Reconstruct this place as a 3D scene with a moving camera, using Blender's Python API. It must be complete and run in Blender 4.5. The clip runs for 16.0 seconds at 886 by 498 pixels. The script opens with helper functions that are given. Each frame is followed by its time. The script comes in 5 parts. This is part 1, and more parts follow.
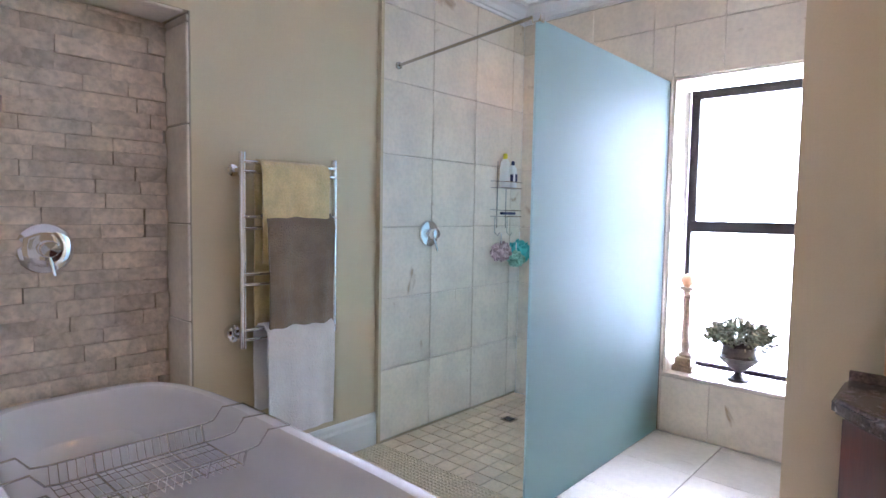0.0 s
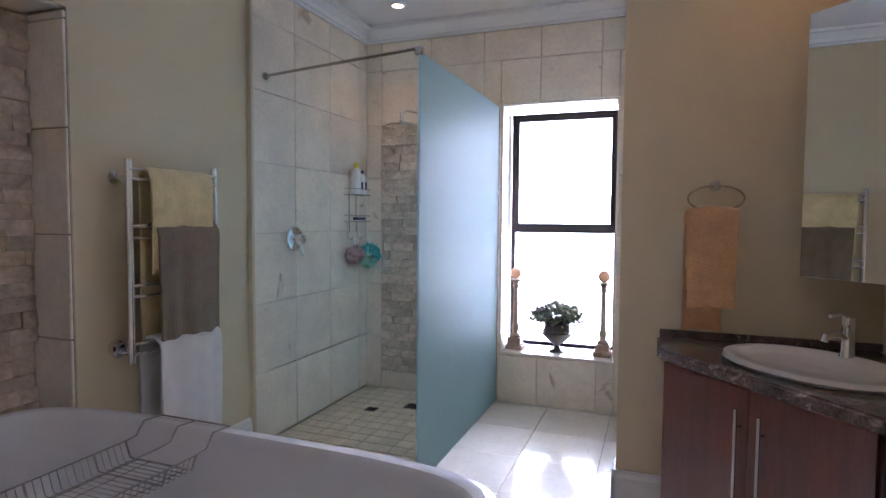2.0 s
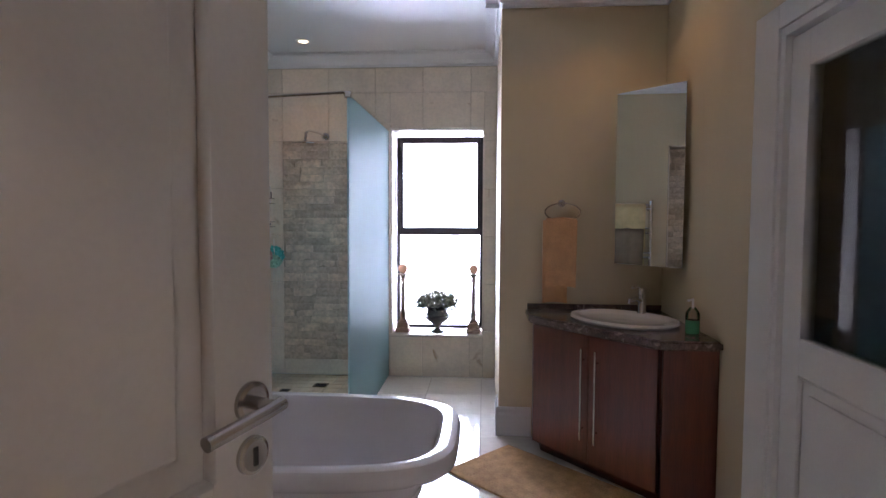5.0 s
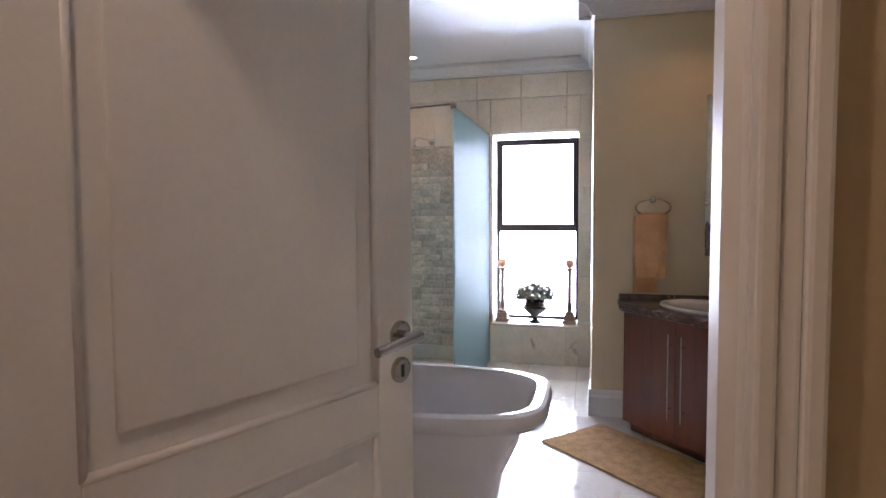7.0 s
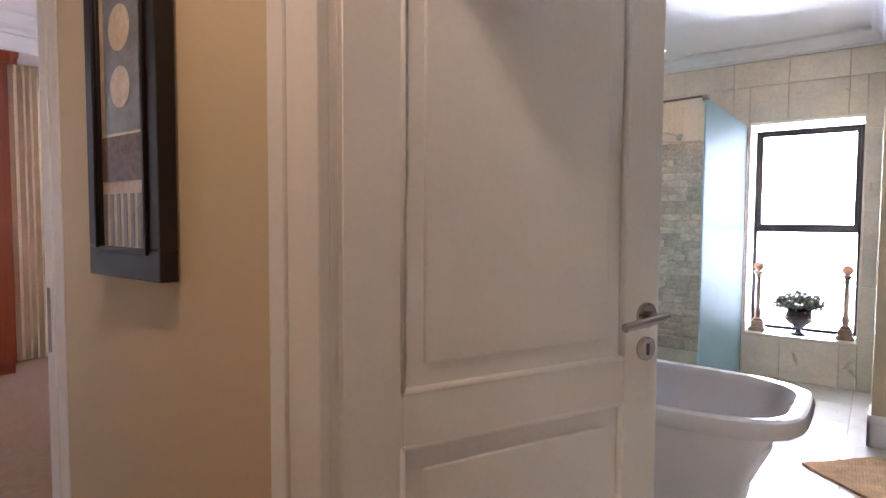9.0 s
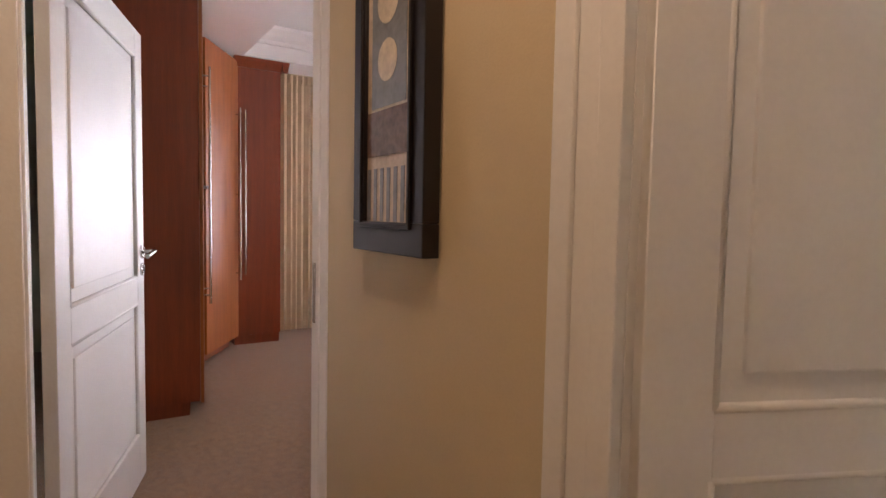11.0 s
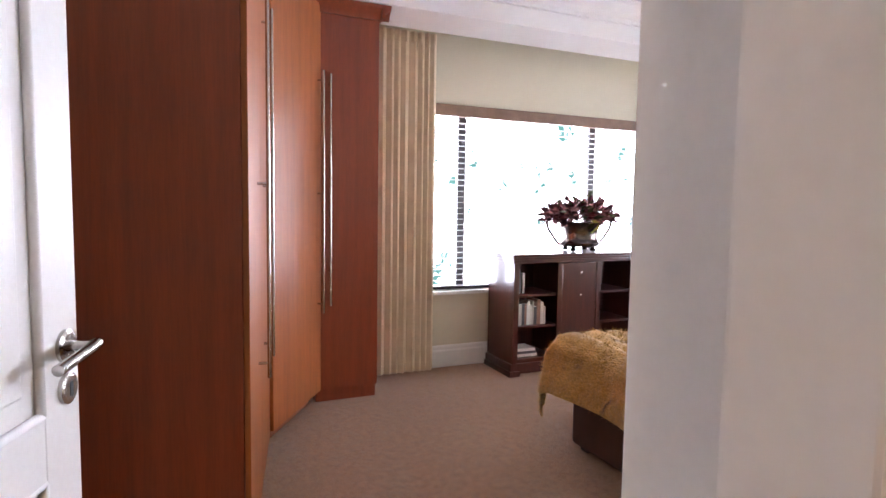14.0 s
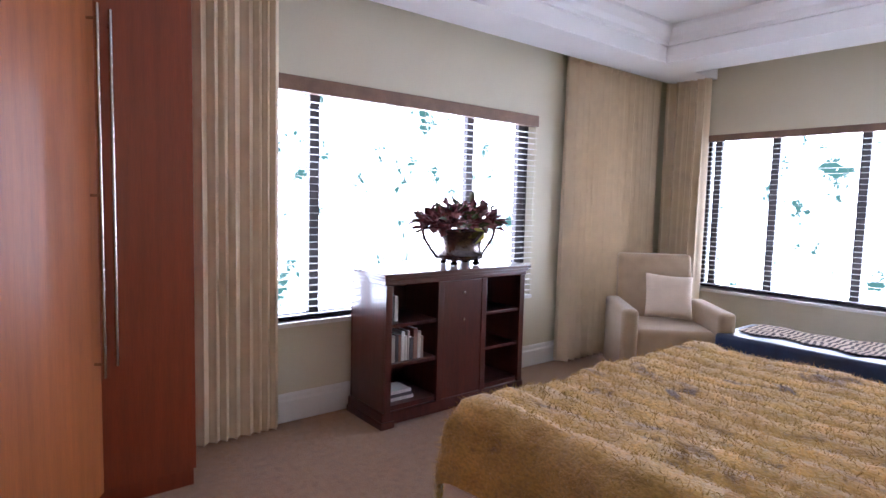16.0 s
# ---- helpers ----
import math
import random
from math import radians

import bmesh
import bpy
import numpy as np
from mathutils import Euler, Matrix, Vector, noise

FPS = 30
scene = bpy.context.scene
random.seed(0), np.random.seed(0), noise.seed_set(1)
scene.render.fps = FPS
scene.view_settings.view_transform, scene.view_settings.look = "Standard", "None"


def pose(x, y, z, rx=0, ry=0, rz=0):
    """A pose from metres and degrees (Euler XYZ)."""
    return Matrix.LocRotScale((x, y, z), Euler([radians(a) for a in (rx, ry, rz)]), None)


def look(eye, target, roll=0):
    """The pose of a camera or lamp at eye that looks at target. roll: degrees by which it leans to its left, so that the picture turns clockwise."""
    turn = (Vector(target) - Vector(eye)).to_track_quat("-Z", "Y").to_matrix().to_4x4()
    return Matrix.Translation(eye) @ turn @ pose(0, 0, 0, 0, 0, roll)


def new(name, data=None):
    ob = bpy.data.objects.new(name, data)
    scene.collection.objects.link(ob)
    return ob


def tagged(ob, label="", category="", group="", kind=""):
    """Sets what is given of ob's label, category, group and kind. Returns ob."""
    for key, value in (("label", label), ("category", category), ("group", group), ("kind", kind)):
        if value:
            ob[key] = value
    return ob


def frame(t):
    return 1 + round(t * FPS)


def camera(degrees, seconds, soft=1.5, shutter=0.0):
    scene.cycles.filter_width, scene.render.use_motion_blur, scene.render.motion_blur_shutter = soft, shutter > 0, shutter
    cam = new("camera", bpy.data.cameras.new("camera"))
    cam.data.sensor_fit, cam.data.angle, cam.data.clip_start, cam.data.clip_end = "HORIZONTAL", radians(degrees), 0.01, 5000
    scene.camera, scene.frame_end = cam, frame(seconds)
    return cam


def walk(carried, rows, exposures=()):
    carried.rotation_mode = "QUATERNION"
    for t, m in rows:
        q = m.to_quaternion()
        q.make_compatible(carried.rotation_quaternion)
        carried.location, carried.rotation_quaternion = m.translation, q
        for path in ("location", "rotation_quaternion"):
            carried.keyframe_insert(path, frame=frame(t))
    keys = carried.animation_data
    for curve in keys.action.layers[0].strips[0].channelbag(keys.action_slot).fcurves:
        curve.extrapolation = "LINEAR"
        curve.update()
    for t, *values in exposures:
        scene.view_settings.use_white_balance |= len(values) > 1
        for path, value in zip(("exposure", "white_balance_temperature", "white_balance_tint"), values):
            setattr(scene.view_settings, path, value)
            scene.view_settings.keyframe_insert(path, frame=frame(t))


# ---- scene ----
cam = camera(75.5, 16.0)
PATH = [
    (0, (-0.403, -0.489, 1.29), (-1.739, 0.994, 1.165), 1.0),
    (0.5, (-0.503, -0.608, 1.293), (-1.677, 1.007, 1.177), 0.9),
    (1, (-0.608, -0.742, 1.313), (-1.572, 1.007, 1.198), 0.8),
    (1.5, (-0.611, -0.864, 1.307), (-1.422, 0.961, 1.197), 0.6),
    (2, (-0.649, -0.992, 1.3), (-1.35, 0.878, 1.194), 0.4),
    (2.5, (-0.707, -1.132, 1.313), (-1.284, 0.78, 1.213), 0.3),
    (3, (-0.749, -1.274, 1.316), (-1.166, 0.68, 1.216), 0.4),
    (3.5, (-0.813, -1.414, 1.317), (-1.084, 0.565, 1.219), 0.4),
    (4, (-0.87, -1.555, 1.325), (-1.042, 0.436, 1.232), 0.3),
    (4.2, (-0.899, -1.625, 1.347), (-1.039, 0.367, 1.244), 0.3),
    (6.3, (-0.888, -2.145, 1.335), (-1.077, -0.157, 1.229), -0.7),
    (6.5, (-0.88, -2.171, 1.33), (-1.134, -0.19, 1.222), -0.6),
    (7, (-0.84, -2.267, 1.331), (-1.326, -0.33, 1.223), -0.3),
    (7.5, (-0.811, -2.327, 1.325), (-1.528, -0.463, 1.212), 0.3),
    (8, (-0.802, -2.374, 1.323), (-1.696, -0.589, 1.208), 0.5),
    (8.5, (-0.801, -2.413, 1.314), (-1.852, -0.715, 1.203), 0.3),
    (9, (-0.807, -2.442, 1.301), (-2.015, -0.852, 1.195), 0.3),
    (9.5, (-0.813, -2.456, 1.294), (-2.183, -1.003, 1.182), 0.4),
    (10, (-0.827, -2.46, 1.291), (-2.328, -1.143, 1.175), 0.4),
    (10.2, (-0.842, -2.459, 1.283), (-2.387, -1.195, 1.166), 0.5),
    (12.3, (-1.662, -2.242, 1.228), (-3.485, -1.432, 1.086), 1.3),
    (12.5, (-1.786, -2.206, 1.243), (-3.618, -1.418, 1.097), 1.1),
    (13, (-2.09, -2.133, 1.27), (-3.93, -1.365, 1.121), 0.7),
    (13.5, (-2.394, -2.071, 1.293), (-4.231, -1.296, 1.144), 0.9),
    (14, (-2.709, -1.975, 1.323), (-4.54, -1.184, 1.173), 0.9),
    (14.5, (-2.952, -1.877, 1.372), (-4.758, -1.033, 1.211), 1.2),
    (15, (-3.183, -1.82, 1.414), (-4.911, -0.828, 1.247), 1.4),
    (15.5, (-3.416, -1.72, 1.418), (-5.06, -0.593, 1.25), 1.5),
    (16, (-3.645, -1.603, 1.403), (-5.199, -0.355, 1.237), 1.5),
]
walk(cam, [(t, look(e, a, r)) for t, e, a, r in PATH], (
    (0, 0.48, 5500, 27), (1, 0.1, 5500, 27), (1.5, -0.12, 5500, 27), (2.5, -0.5, 5550, 27), (3.5, -0.6, 5600, 27), (4.2, -0.68, 5600, 27), (6.5, -0.35, 5750, 25), (9, 0.3, 5800, 24),
    (12.5, 0.15, 6800, 23), (13.5, 0.25, 6400, 22), (14.5, 0.68, 5700, 21), (15.2, 0.5, 5600, 22), (16, 0.0, 5450, 22)))

# ---- world, large lights ----
world = bpy.data.worlds.new("world")
scene.world = world
world.use_nodes = True
wn = world.node_tree
sky = wn.nodes.new("ShaderNodeTexSky")
sky.sky_type, sky.sun_disc = "NISHITA", False
sky.sun_elevation, sky.sun_rotation = radians(55), radians(200)
wn.nodes["Background"].inputs["Strength"].default_value = 0.12
wn.links.new(sky.outputs[0], wn.nodes["Background"].inputs["Color"])


def lamp(name, kind, loc, energy, color, size=0.1, target=None, spot=None):
    d = bpy.data.lights.new(name, kind)
    d.energy, d.color = energy, color
    if kind == "AREA":
        d.size = size
    elif kind == "SPOT":
        d.spot_size, d.spot_blend, d.shadow_soft_size = radians(spot), 0.6, size
    else:
        d.shadow_soft_size = size
    o = new(name, d)
    o.matrix_world = look(loc, target) if target else Matrix.Translation(loc)
    return o


WARM = (1.0, 0.58, 0.22)
lamp("downlight_shower_lamp", "SPOT", (-2.31, 2.55, 2.66), 5, WARM, 0.03, (-2.31, 2.55, 0), 110)
lamp("downlight_vanity_lamp", "SPOT", (-0.22, 1.15, 2.66), 5.5, WARM, 0.03, (-0.22, 1.15, 0), 130)
lamp("hall_lamp_a", "SPOT", (-1.95, -2.35, 2.60), 18, (1.0, 0.72, 0.46), 0.05, (-1.95, -2.35, 0), 150)
lamp("hall_lamp_b", "SPOT", (-1.20, -2.24, 2.60), 22, (1.0, 0.72, 0.46), 0.04, (-1.20, -2.24, 0), 150)

# ---- materials ----


def socket(b, *names):
    for n in names:
        if n in b.inputs:
            return b.inputs[n]


def mat(name, color, rough=0.5, metal=0.0, vary=0.12, scale=6.0, bump=0.0, fine=60.0, stretch=(1, 1, 1), second=None,
        blotch=0.0, island=0.0, coat=0.0, coords="Object", sheen=0.0):
    """A surface with grain at two scales, relief and, where given, blotches of a second colour."""
    m = bpy.data.materials.new(name)
    m.use_nodes = True
    t = m.node_tree
    N, L = t.nodes, t.links
    b = N["Principled BSDF"]
    b.inputs["Roughness"].default_value, b.inputs["Metallic"].default_value = rough, metal
    if coat:
        b.inputs["Coat Weight"].default_value = coat
        b.inputs["Coat Roughness"].default_value = 0.08
    if sheen:
        b.inputs["Sheen Weight"].default_value = sheen
    tc, mp = N.new("ShaderNodeTexCoord"), N.new("ShaderNodeMapping")
    mp.inputs["Scale"].default_value = stretch
    L.new(tc.outputs[coords], mp.inputs["Vector"])
    vec = mp.outputs[0]
    if island:
        oi, ad = N.new("ShaderNodeObjectInfo"), N.new("ShaderNodeVectorMath")
        sc = N.new("ShaderNodeMath")
        sc.operation, sc.inputs[1].default_value = "MULTIPLY", 37.0
        L.new(oi.outputs["Random"], sc.inputs[0])
        L.new(mp.outputs[0], ad.inputs[0])
        L.new(sc.outputs[0], ad.inputs[1])
        vec = ad.outputs[0]
    n1, n2 = N.new("ShaderNodeTexNoise"), N.new("ShaderNodeTexNoise")
    for n, s in ((n1, scale), (n2, fine)):
        n.inputs["Scale"].default_value, n.inputs["Detail"].default_value = s, 6
        L.new(vec, n.inputs["Vector"])
    c = Vector(color)
    r = N.new("ShaderNodeValToRGB")
    r.color_ramp.elements[0].position, r.color_ramp.elements[1].position = 0.3, 0.7
    r.color_ramp.elements[0].color = (*(c * (1 - vary)), 1)
    r.color_ramp.elements[1].color = (*[min(1, v * (1 + vary)) for v in c], 1)
    L.new(n1.outputs["Fac"], r.inputs["Fac"])
    out = r.outputs["Color"]
    mx = N.new("ShaderNodeMixRGB")
    mx.blend_type = "MULTIPLY"
    r2 = N.new("ShaderNodeValToRGB")
    r2.color_ramp.elements[0].color = (1 - vary, 1 - vary, 1 - vary, 1)
    r2.color_ramp.elements[0].position, r2.color_ramp.elements[1].position = 0.35, 0.6
    L.new(n2.outputs["Fac"], r2.inputs["Fac"])
    mx.inputs["Fac"].default_value = 1
    L.new(out, mx.inputs["Color1"])
    L.new(r2.outputs["Color"], mx.inputs["Color2"])
    out = mx.outputs["Color"]
    if second:
        n3, r3, m3 = N.new("ShaderNodeTexNoise"), N.new("ShaderNodeValToRGB"), N.new("ShaderNodeMixRGB")
        n3.inputs["Scale"].default_value, n3.inputs["Detail"].default_value = scale * 0.9, 8
        n3.inputs["Distortion"].default_value = 1.2
        L.new(vec, n3.inputs["Vector"])
        r3.color_ramp.elements[0].position, r3.color_ramp.elements[1].position = 0.62 - blotch, 0.72 - blotch * 0.6
        L.new(n3.outputs["Fac"], r3.inputs["Fac"])
        L.new(r3.outputs["Color"], m3.inputs["Fac"])
        L.new(out, m3.inputs["Color1"])
        m3.inputs["Color2"].default_value = (*second, 1)
        out = m3.outputs["Color"]
    if island:
        mr, m4 = N.new("ShaderNodeMapRange"), N.new("ShaderNodeMixRGB")
        mr.inputs["To Min"].default_value, mr.inputs["To Max"].default_value = 1 - island, 1
        m4.blend_type = "MULTIPLY"
        m4.inputs["Fac"].default_value = 1
        L.new(oi.outputs["Random"], mr.inputs["Value"])
        L.new(out, m4.inputs["Color1"])
        L.new(mr.outputs[0], m4.inputs["Color2"])
        out = m4.outputs["Color"]
    L.new(out, b.inputs["Base Color"])
    if bump:
        bp = N.new("ShaderNodeBump")
        bp.inputs["Strength"].default_value, bp.inputs["Distance"].default_value = bump, 0.01
        L.new(n2.outputs["Fac"], bp.inputs["Height"])
        L.new(bp.outputs[0], b.inputs["Normal"])
    return m


def glow(name, color, strength, second=None, low=0.45, high=0.7, scale=1.2):
    m = bpy.data.materials.new(name)
    m.use_nodes = True
    t = m.node_tree
    t.nodes.remove(t.nodes["Principled BSDF"])
    e = t.nodes.new("ShaderNodeEmission")
    e.inputs["Strength"].default_value, e.inputs["Color"].default_value = strength, (*color, 1)
    if second:
        n, r, tc = t.nodes.new("ShaderNodeTexNoise"), t.nodes.new("ShaderNodeValToRGB"), t.nodes.new("ShaderNodeTexCoord")
        n.inputs["Scale"].default_value, n.inputs["Detail"].default_value = scale, 10
        n.inputs["Roughness"].default_value = 0.7
        r.color_ramp.elements[0].position, r.color_ramp.elements[1].position = low, high
        r.color_ramp.elements[0].color, r.color_ramp.elements[1].color = (*color, 1), (*second, 1)
        t.links.new(tc.outputs["Object"], n.inputs["Vector"])
        t.links.new(n.outputs["Fac"], r.inputs["Fac"])
        t.links.new(r.outputs["Color"], e.inputs["Color"])
    t.links.new(e.outputs[0], t.nodes["Material Output"].inputs["Surface"])
    return m


def clear_glass(name):
    m = bpy.data.materials.new(name)
    m.use_nodes = True
    t = m.node_tree
    t.nodes.remove(t.nodes["Principled BSDF"])
    g, tr, mx, fr = (t.nodes.new("ShaderNode" + k) for k in ("BsdfGlossy", "BsdfTransparent", "MixShader", "Fresnel"))
    g.inputs["Roughness"].default_value = 0.02
    tr.inputs["Color"].default_value = (0.96, 0.97, 0.97, 1)
    t.links.new(fr.outputs[0], mx.inputs["Fac"])
    t.links.new(tr.outputs[0], mx.inputs[1])
    t.links.new(g.outputs[0], mx.inputs[2])
    t.links.new(mx.outputs[0], t.nodes["Material Output"].inputs["Surface"])
    return m


def frosted(name, color):
    """Etched glass: part scattered evenly, part passed on softly."""
    m = bpy.data.materials.new(name)
    m.use_nodes = True
    t = m.node_tree
    b = t.nodes["Principled BSDF"]
    b.inputs["Base Color"].default_value, b.inputs["Roughness"].default_value = (*[v * 0.8 for v in color], 1), 0.35
    tr, rf, m1, m2 = (t.nodes.new("ShaderNode" + k) for k in ("BsdfTranslucent", "BsdfRefraction", "MixShader", "MixShader"))
    n, bp = t.nodes.new("ShaderNodeTexNoise"), t.nodes.new("ShaderNodeBump")
    n.inputs["Scale"].default_value = 300
    bp.inputs["Strength"].default_value, bp.inputs["Distance"].default_value = 0.1, 0.002
    t.links.new(n.outputs["Fac"], bp.inputs["Height"])
    t.links.new(bp.outputs[0], b.inputs["Normal"])
    tr.inputs["Color"].default_value = (*color, 1)
    rf.inputs["Color"].default_value, rf.inputs["Roughness"].default_value, rf.inputs["IOR"].default_value = (*color, 1), 0.55, 1.15
    m1.inputs["Fac"].default_value, m2.inputs["Fac"].default_value = 0.68, 0.93
    t.links.new(tr.outputs[0], m1.inputs[1])
    t.links.new(rf.outputs[0], m1.inputs[2])
    t.links.new(b.outputs[0], m2.inputs[1])
    t.links.new(m1.outputs[0], m2.inputs[2])
    t.links.new(m2.outputs[0], t.nodes["Material Output"].inputs["Surface"])
    return m


PAINT = mat("wall_paint", (0.60, 0.495, 0.325), 0.6, vary=0.03, scale=1.5, bump=0.08, fine=180)
CREAM = mat("bedroom_paint", (0.66, 0.61, 0.47), 0.65, vary=0.03, scale=1.5, bump=0.08, fine=180)
CEIL = mat("ceiling_paint", (0.88, 0.88, 0.90), 0.7, vary=0.02, scale=2, bump=0.05, fine=150)
WHITE = mat("white_enamel", (0.80, 0.79, 0.77), 0.45, vary=0.025, scale=3, bump=0.05, fine=90)
STONE_T = mat("travertine_tile", (0.84, 0.74, 0.62), 0.32, vary=0.08, scale=5, bump=0.06, fine=45, second=(0.50, 0.36, 0.24), blotch=-0.045, island=0.12)
FLOOR_T = mat("polished_floor_tile", (0.75, 0.69, 0.61), 0.10, vary=0.05, scale=4, fine=30, second=(0.52, 0.44, 0.35), blotch=-0.07, island=0.08)
MOSAIC = mat("tumbled_floor_tile", (0.70, 0.57, 0.41), 0.5, vary=0.1, scale=9, bump=0.15, fine=60, second=(0.42, 0.33, 0.23), blotch=-0.05, island=0.12)
GROUT = mat("grout", (0.42, 0.36, 0.28), 0.9, vary=0.12, scale=20, bump=0.2)
WGROUT = mat("pale_grout", (0.58, 0.50, 0.41), 0.9, vary=0.12, scale=20, bump=0.2)
SPLIT = mat("split_travertine", (0.78, 0.64, 0.50), 0.8, vary=0.2, scale=9, bump=0.9, fine=38, second=(0.54, 0.44, 0.34), blotch=0.02, island=0.28)
CHROME = mat("chrome", (0.82, 0.82, 0.84), 0.08, 1.0, vary=0.02)
STEEL = mat("brushed_steel", (0.46, 0.43, 0.40), 0.25, 1.0, vary=0.05, fine=200)
WIRE = mat("plated_wire", (0.55, 0.54, 0.54), 0.25, 1.0, vary=0.05)
ACRYL = mat("white_acrylic", (0.76, 0.74, 0.75), 0.12, vary=0.012, scale=2, coat=0.4)
CERAM = mat("white_ceramic", (0.82, 0.80, 0.78), 0.1, vary=0.01, coat=0.5)
DARKFR = mat("dark_bronze_aluminium", (0.035, 0.028, 0.03), 0.4, 0.3, vary=0.1)
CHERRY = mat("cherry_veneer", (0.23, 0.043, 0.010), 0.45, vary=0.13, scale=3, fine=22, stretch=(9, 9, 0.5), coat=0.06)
# same veneer on doors turned to the windows, their light put into the colour
CHERRY_LIT = mat("cherry_veneer_lit", (0.35, 0.100, 0.019), 0.50, vary=0.14, scale=3, fine=22, stretch=(9, 9, 0.5), coat=0.03)
MAHOG = mat("mahogany", (0.075, 0.018, 0.012), 0.28, vary=0.25, scale=3, fine=25, stretch=(8, 8, 0.7), coat=0.3)
VANITY = mat("vanity_cherry", (0.11, 0.026, 0.014), 0.35, vary=0.2, scale=3, fine=24, stretch=(8, 8, 0.6), coat=0.15)
GRANITE = mat("brown_granite", (0.14, 0.10, 0.085), 0.18, vary=0.4, scale=22, fine=120, second=(0.34, 0.26, 0.22), blotch=0.04)
MIRROR = mat("mirror", (0.88, 0.89, 0.88), 0.005, 1.0, vary=0.0)
CARPET = mat("carpet", (0.30, 0.158, 0.070), 0.95, vary=0.22, scale=25, bump=0.9, fine=160, sheen=0.3)
CURTAIN = mat("curtain_cloth", (0.74, 0.61, 0.44), 0.85, vary=0.06, scale=8, bump=0.15, fine=400, sheen=0.2)
BLIND = mat("wooden_blind", (0.20, 0.115, 0.07), 0.5, vary=0.15, stretch=(2, 2, 2))
CHAIR = mat("taupe_upholstery", (0.42, 0.31, 0.20), 0.85, vary=0.07, scale=10, bump=0.2, fine=300, sheen=0.3)
CUSH = mat("oat_linen", (0.70, 0.58, 0.47), 0.9, vary=0.05, scale=10, bump=0.2, fine=300)
NAVY = mat("navy_leather", (0.016, 0.03, 0.07), 0.32, vary=0.2, scale=15, bump=0.12, fine=130)
FRAME_W = mat("dark_frame_wood", (0.009, 0.005, 0.005), 0.42, vary=0.2)
T_YEL = mat("yellow_towel", (0.72, 0.55, 0.27), 0.95, vary=0.12, scale=14, bump=0.8, fine=130, sheen=0.3)
T_BRN = mat("brown_towel", (0.16, 0.105, 0.06), 0.95, vary=0.15, scale=14, bump=0.8, fine=130, sheen=0.3)
T_WHT = mat("white_towel", (0.80, 0.76, 0.74), 0.95, vary=0.05, scale=14, bump=0.8, fine=130, sheen=0.3)
T_ORG = mat("orange_towel", (0.66, 0.35, 0.16), 0.95, vary=0.1, scale=14, bump=0.8, fine=130, sheen=0.3)
FROST = frosted("frosted_glass", (0.74, 0.92, 0.97))
GLASS = clear_glass("clear_glass")
BLACKP = mat("black_plastic", (0.02, 0.02, 0.02), 0.4)

# ---- mesh helpers ----


def mesh_of(name, bm, material, smooth=False):
    me = bpy.data.meshes.new(name)
    bmesh.ops.recalc_face_normals(bm, faces=bm.faces[:])
    bm.to_mesh(me)
    bm.free()
    for m in material if isinstance(material, (list, tuple)) else [material]:
        me.materials.append(m)
    if smooth:
        me.polygons.foreach_set("use_smooth", [True] * len(me.polygons))
        me.set_sharp_from_angle(angle=radians(smooth if smooth is not True else 40))
        for p in me.polygons:  # flat sides stay flat between their rounded edges
            if max(abs(v) for v in p.normal) > 0.99999:
                p.use_smooth = False
    return me


def part(name, bm, material, parent=None, label="", smooth=40, m=None):
    o = new(name, mesh_of(name, bm, material, smooth))
    if parent:
        o.parent = parent
    if m is not None:
        o.matrix_local = m
    return tagged(o, label)


def share(name, me, parent, m):
    o = new(name, me)
    o.parent = parent
    o.matrix_local = m
    return o


def thing(name, m, label, category, group=""):
    o = new(name)
    o.empty_display_size = 0.05
    o.matrix_world = m
    return tagged(o, label, category, group)


def structure(name, bm, material, label="", smooth=False):
    o = new(name, mesh_of(name, bm, material, smooth))
    return tagged(o, label, kind="structure")


def box(bm, lo, hi, bevel=0.0, seg=2):
    r = bmesh.ops.create_cube(bm, size=1.0)
    v = r["verts"]
    for p in v:
        p.co = Vector([lo[i] + (p.co[i] + 0.5) * (hi[i] - lo[i]) for i in range(3)])
    if bevel:
        e = list({e for p in v for e in p.link_edges})
        bmesh.ops.bevel(bm, geom=e, offset=bevel, segments=seg, affect="EDGES", profile=0.6)
    return bm


def boxes(*rows, bevel=0.0, seg=2):
    bm = bmesh.new()
    for lo, hi in rows:
        b2 = bmesh.new()
        box(b2, lo, hi, bevel, seg)
        me = bpy.data.meshes.new("tmp")
        b2.to_mesh(me)
        b2.free()
        bm.from_mesh(me)
        bpy.data.meshes.remove(me)
    return bm


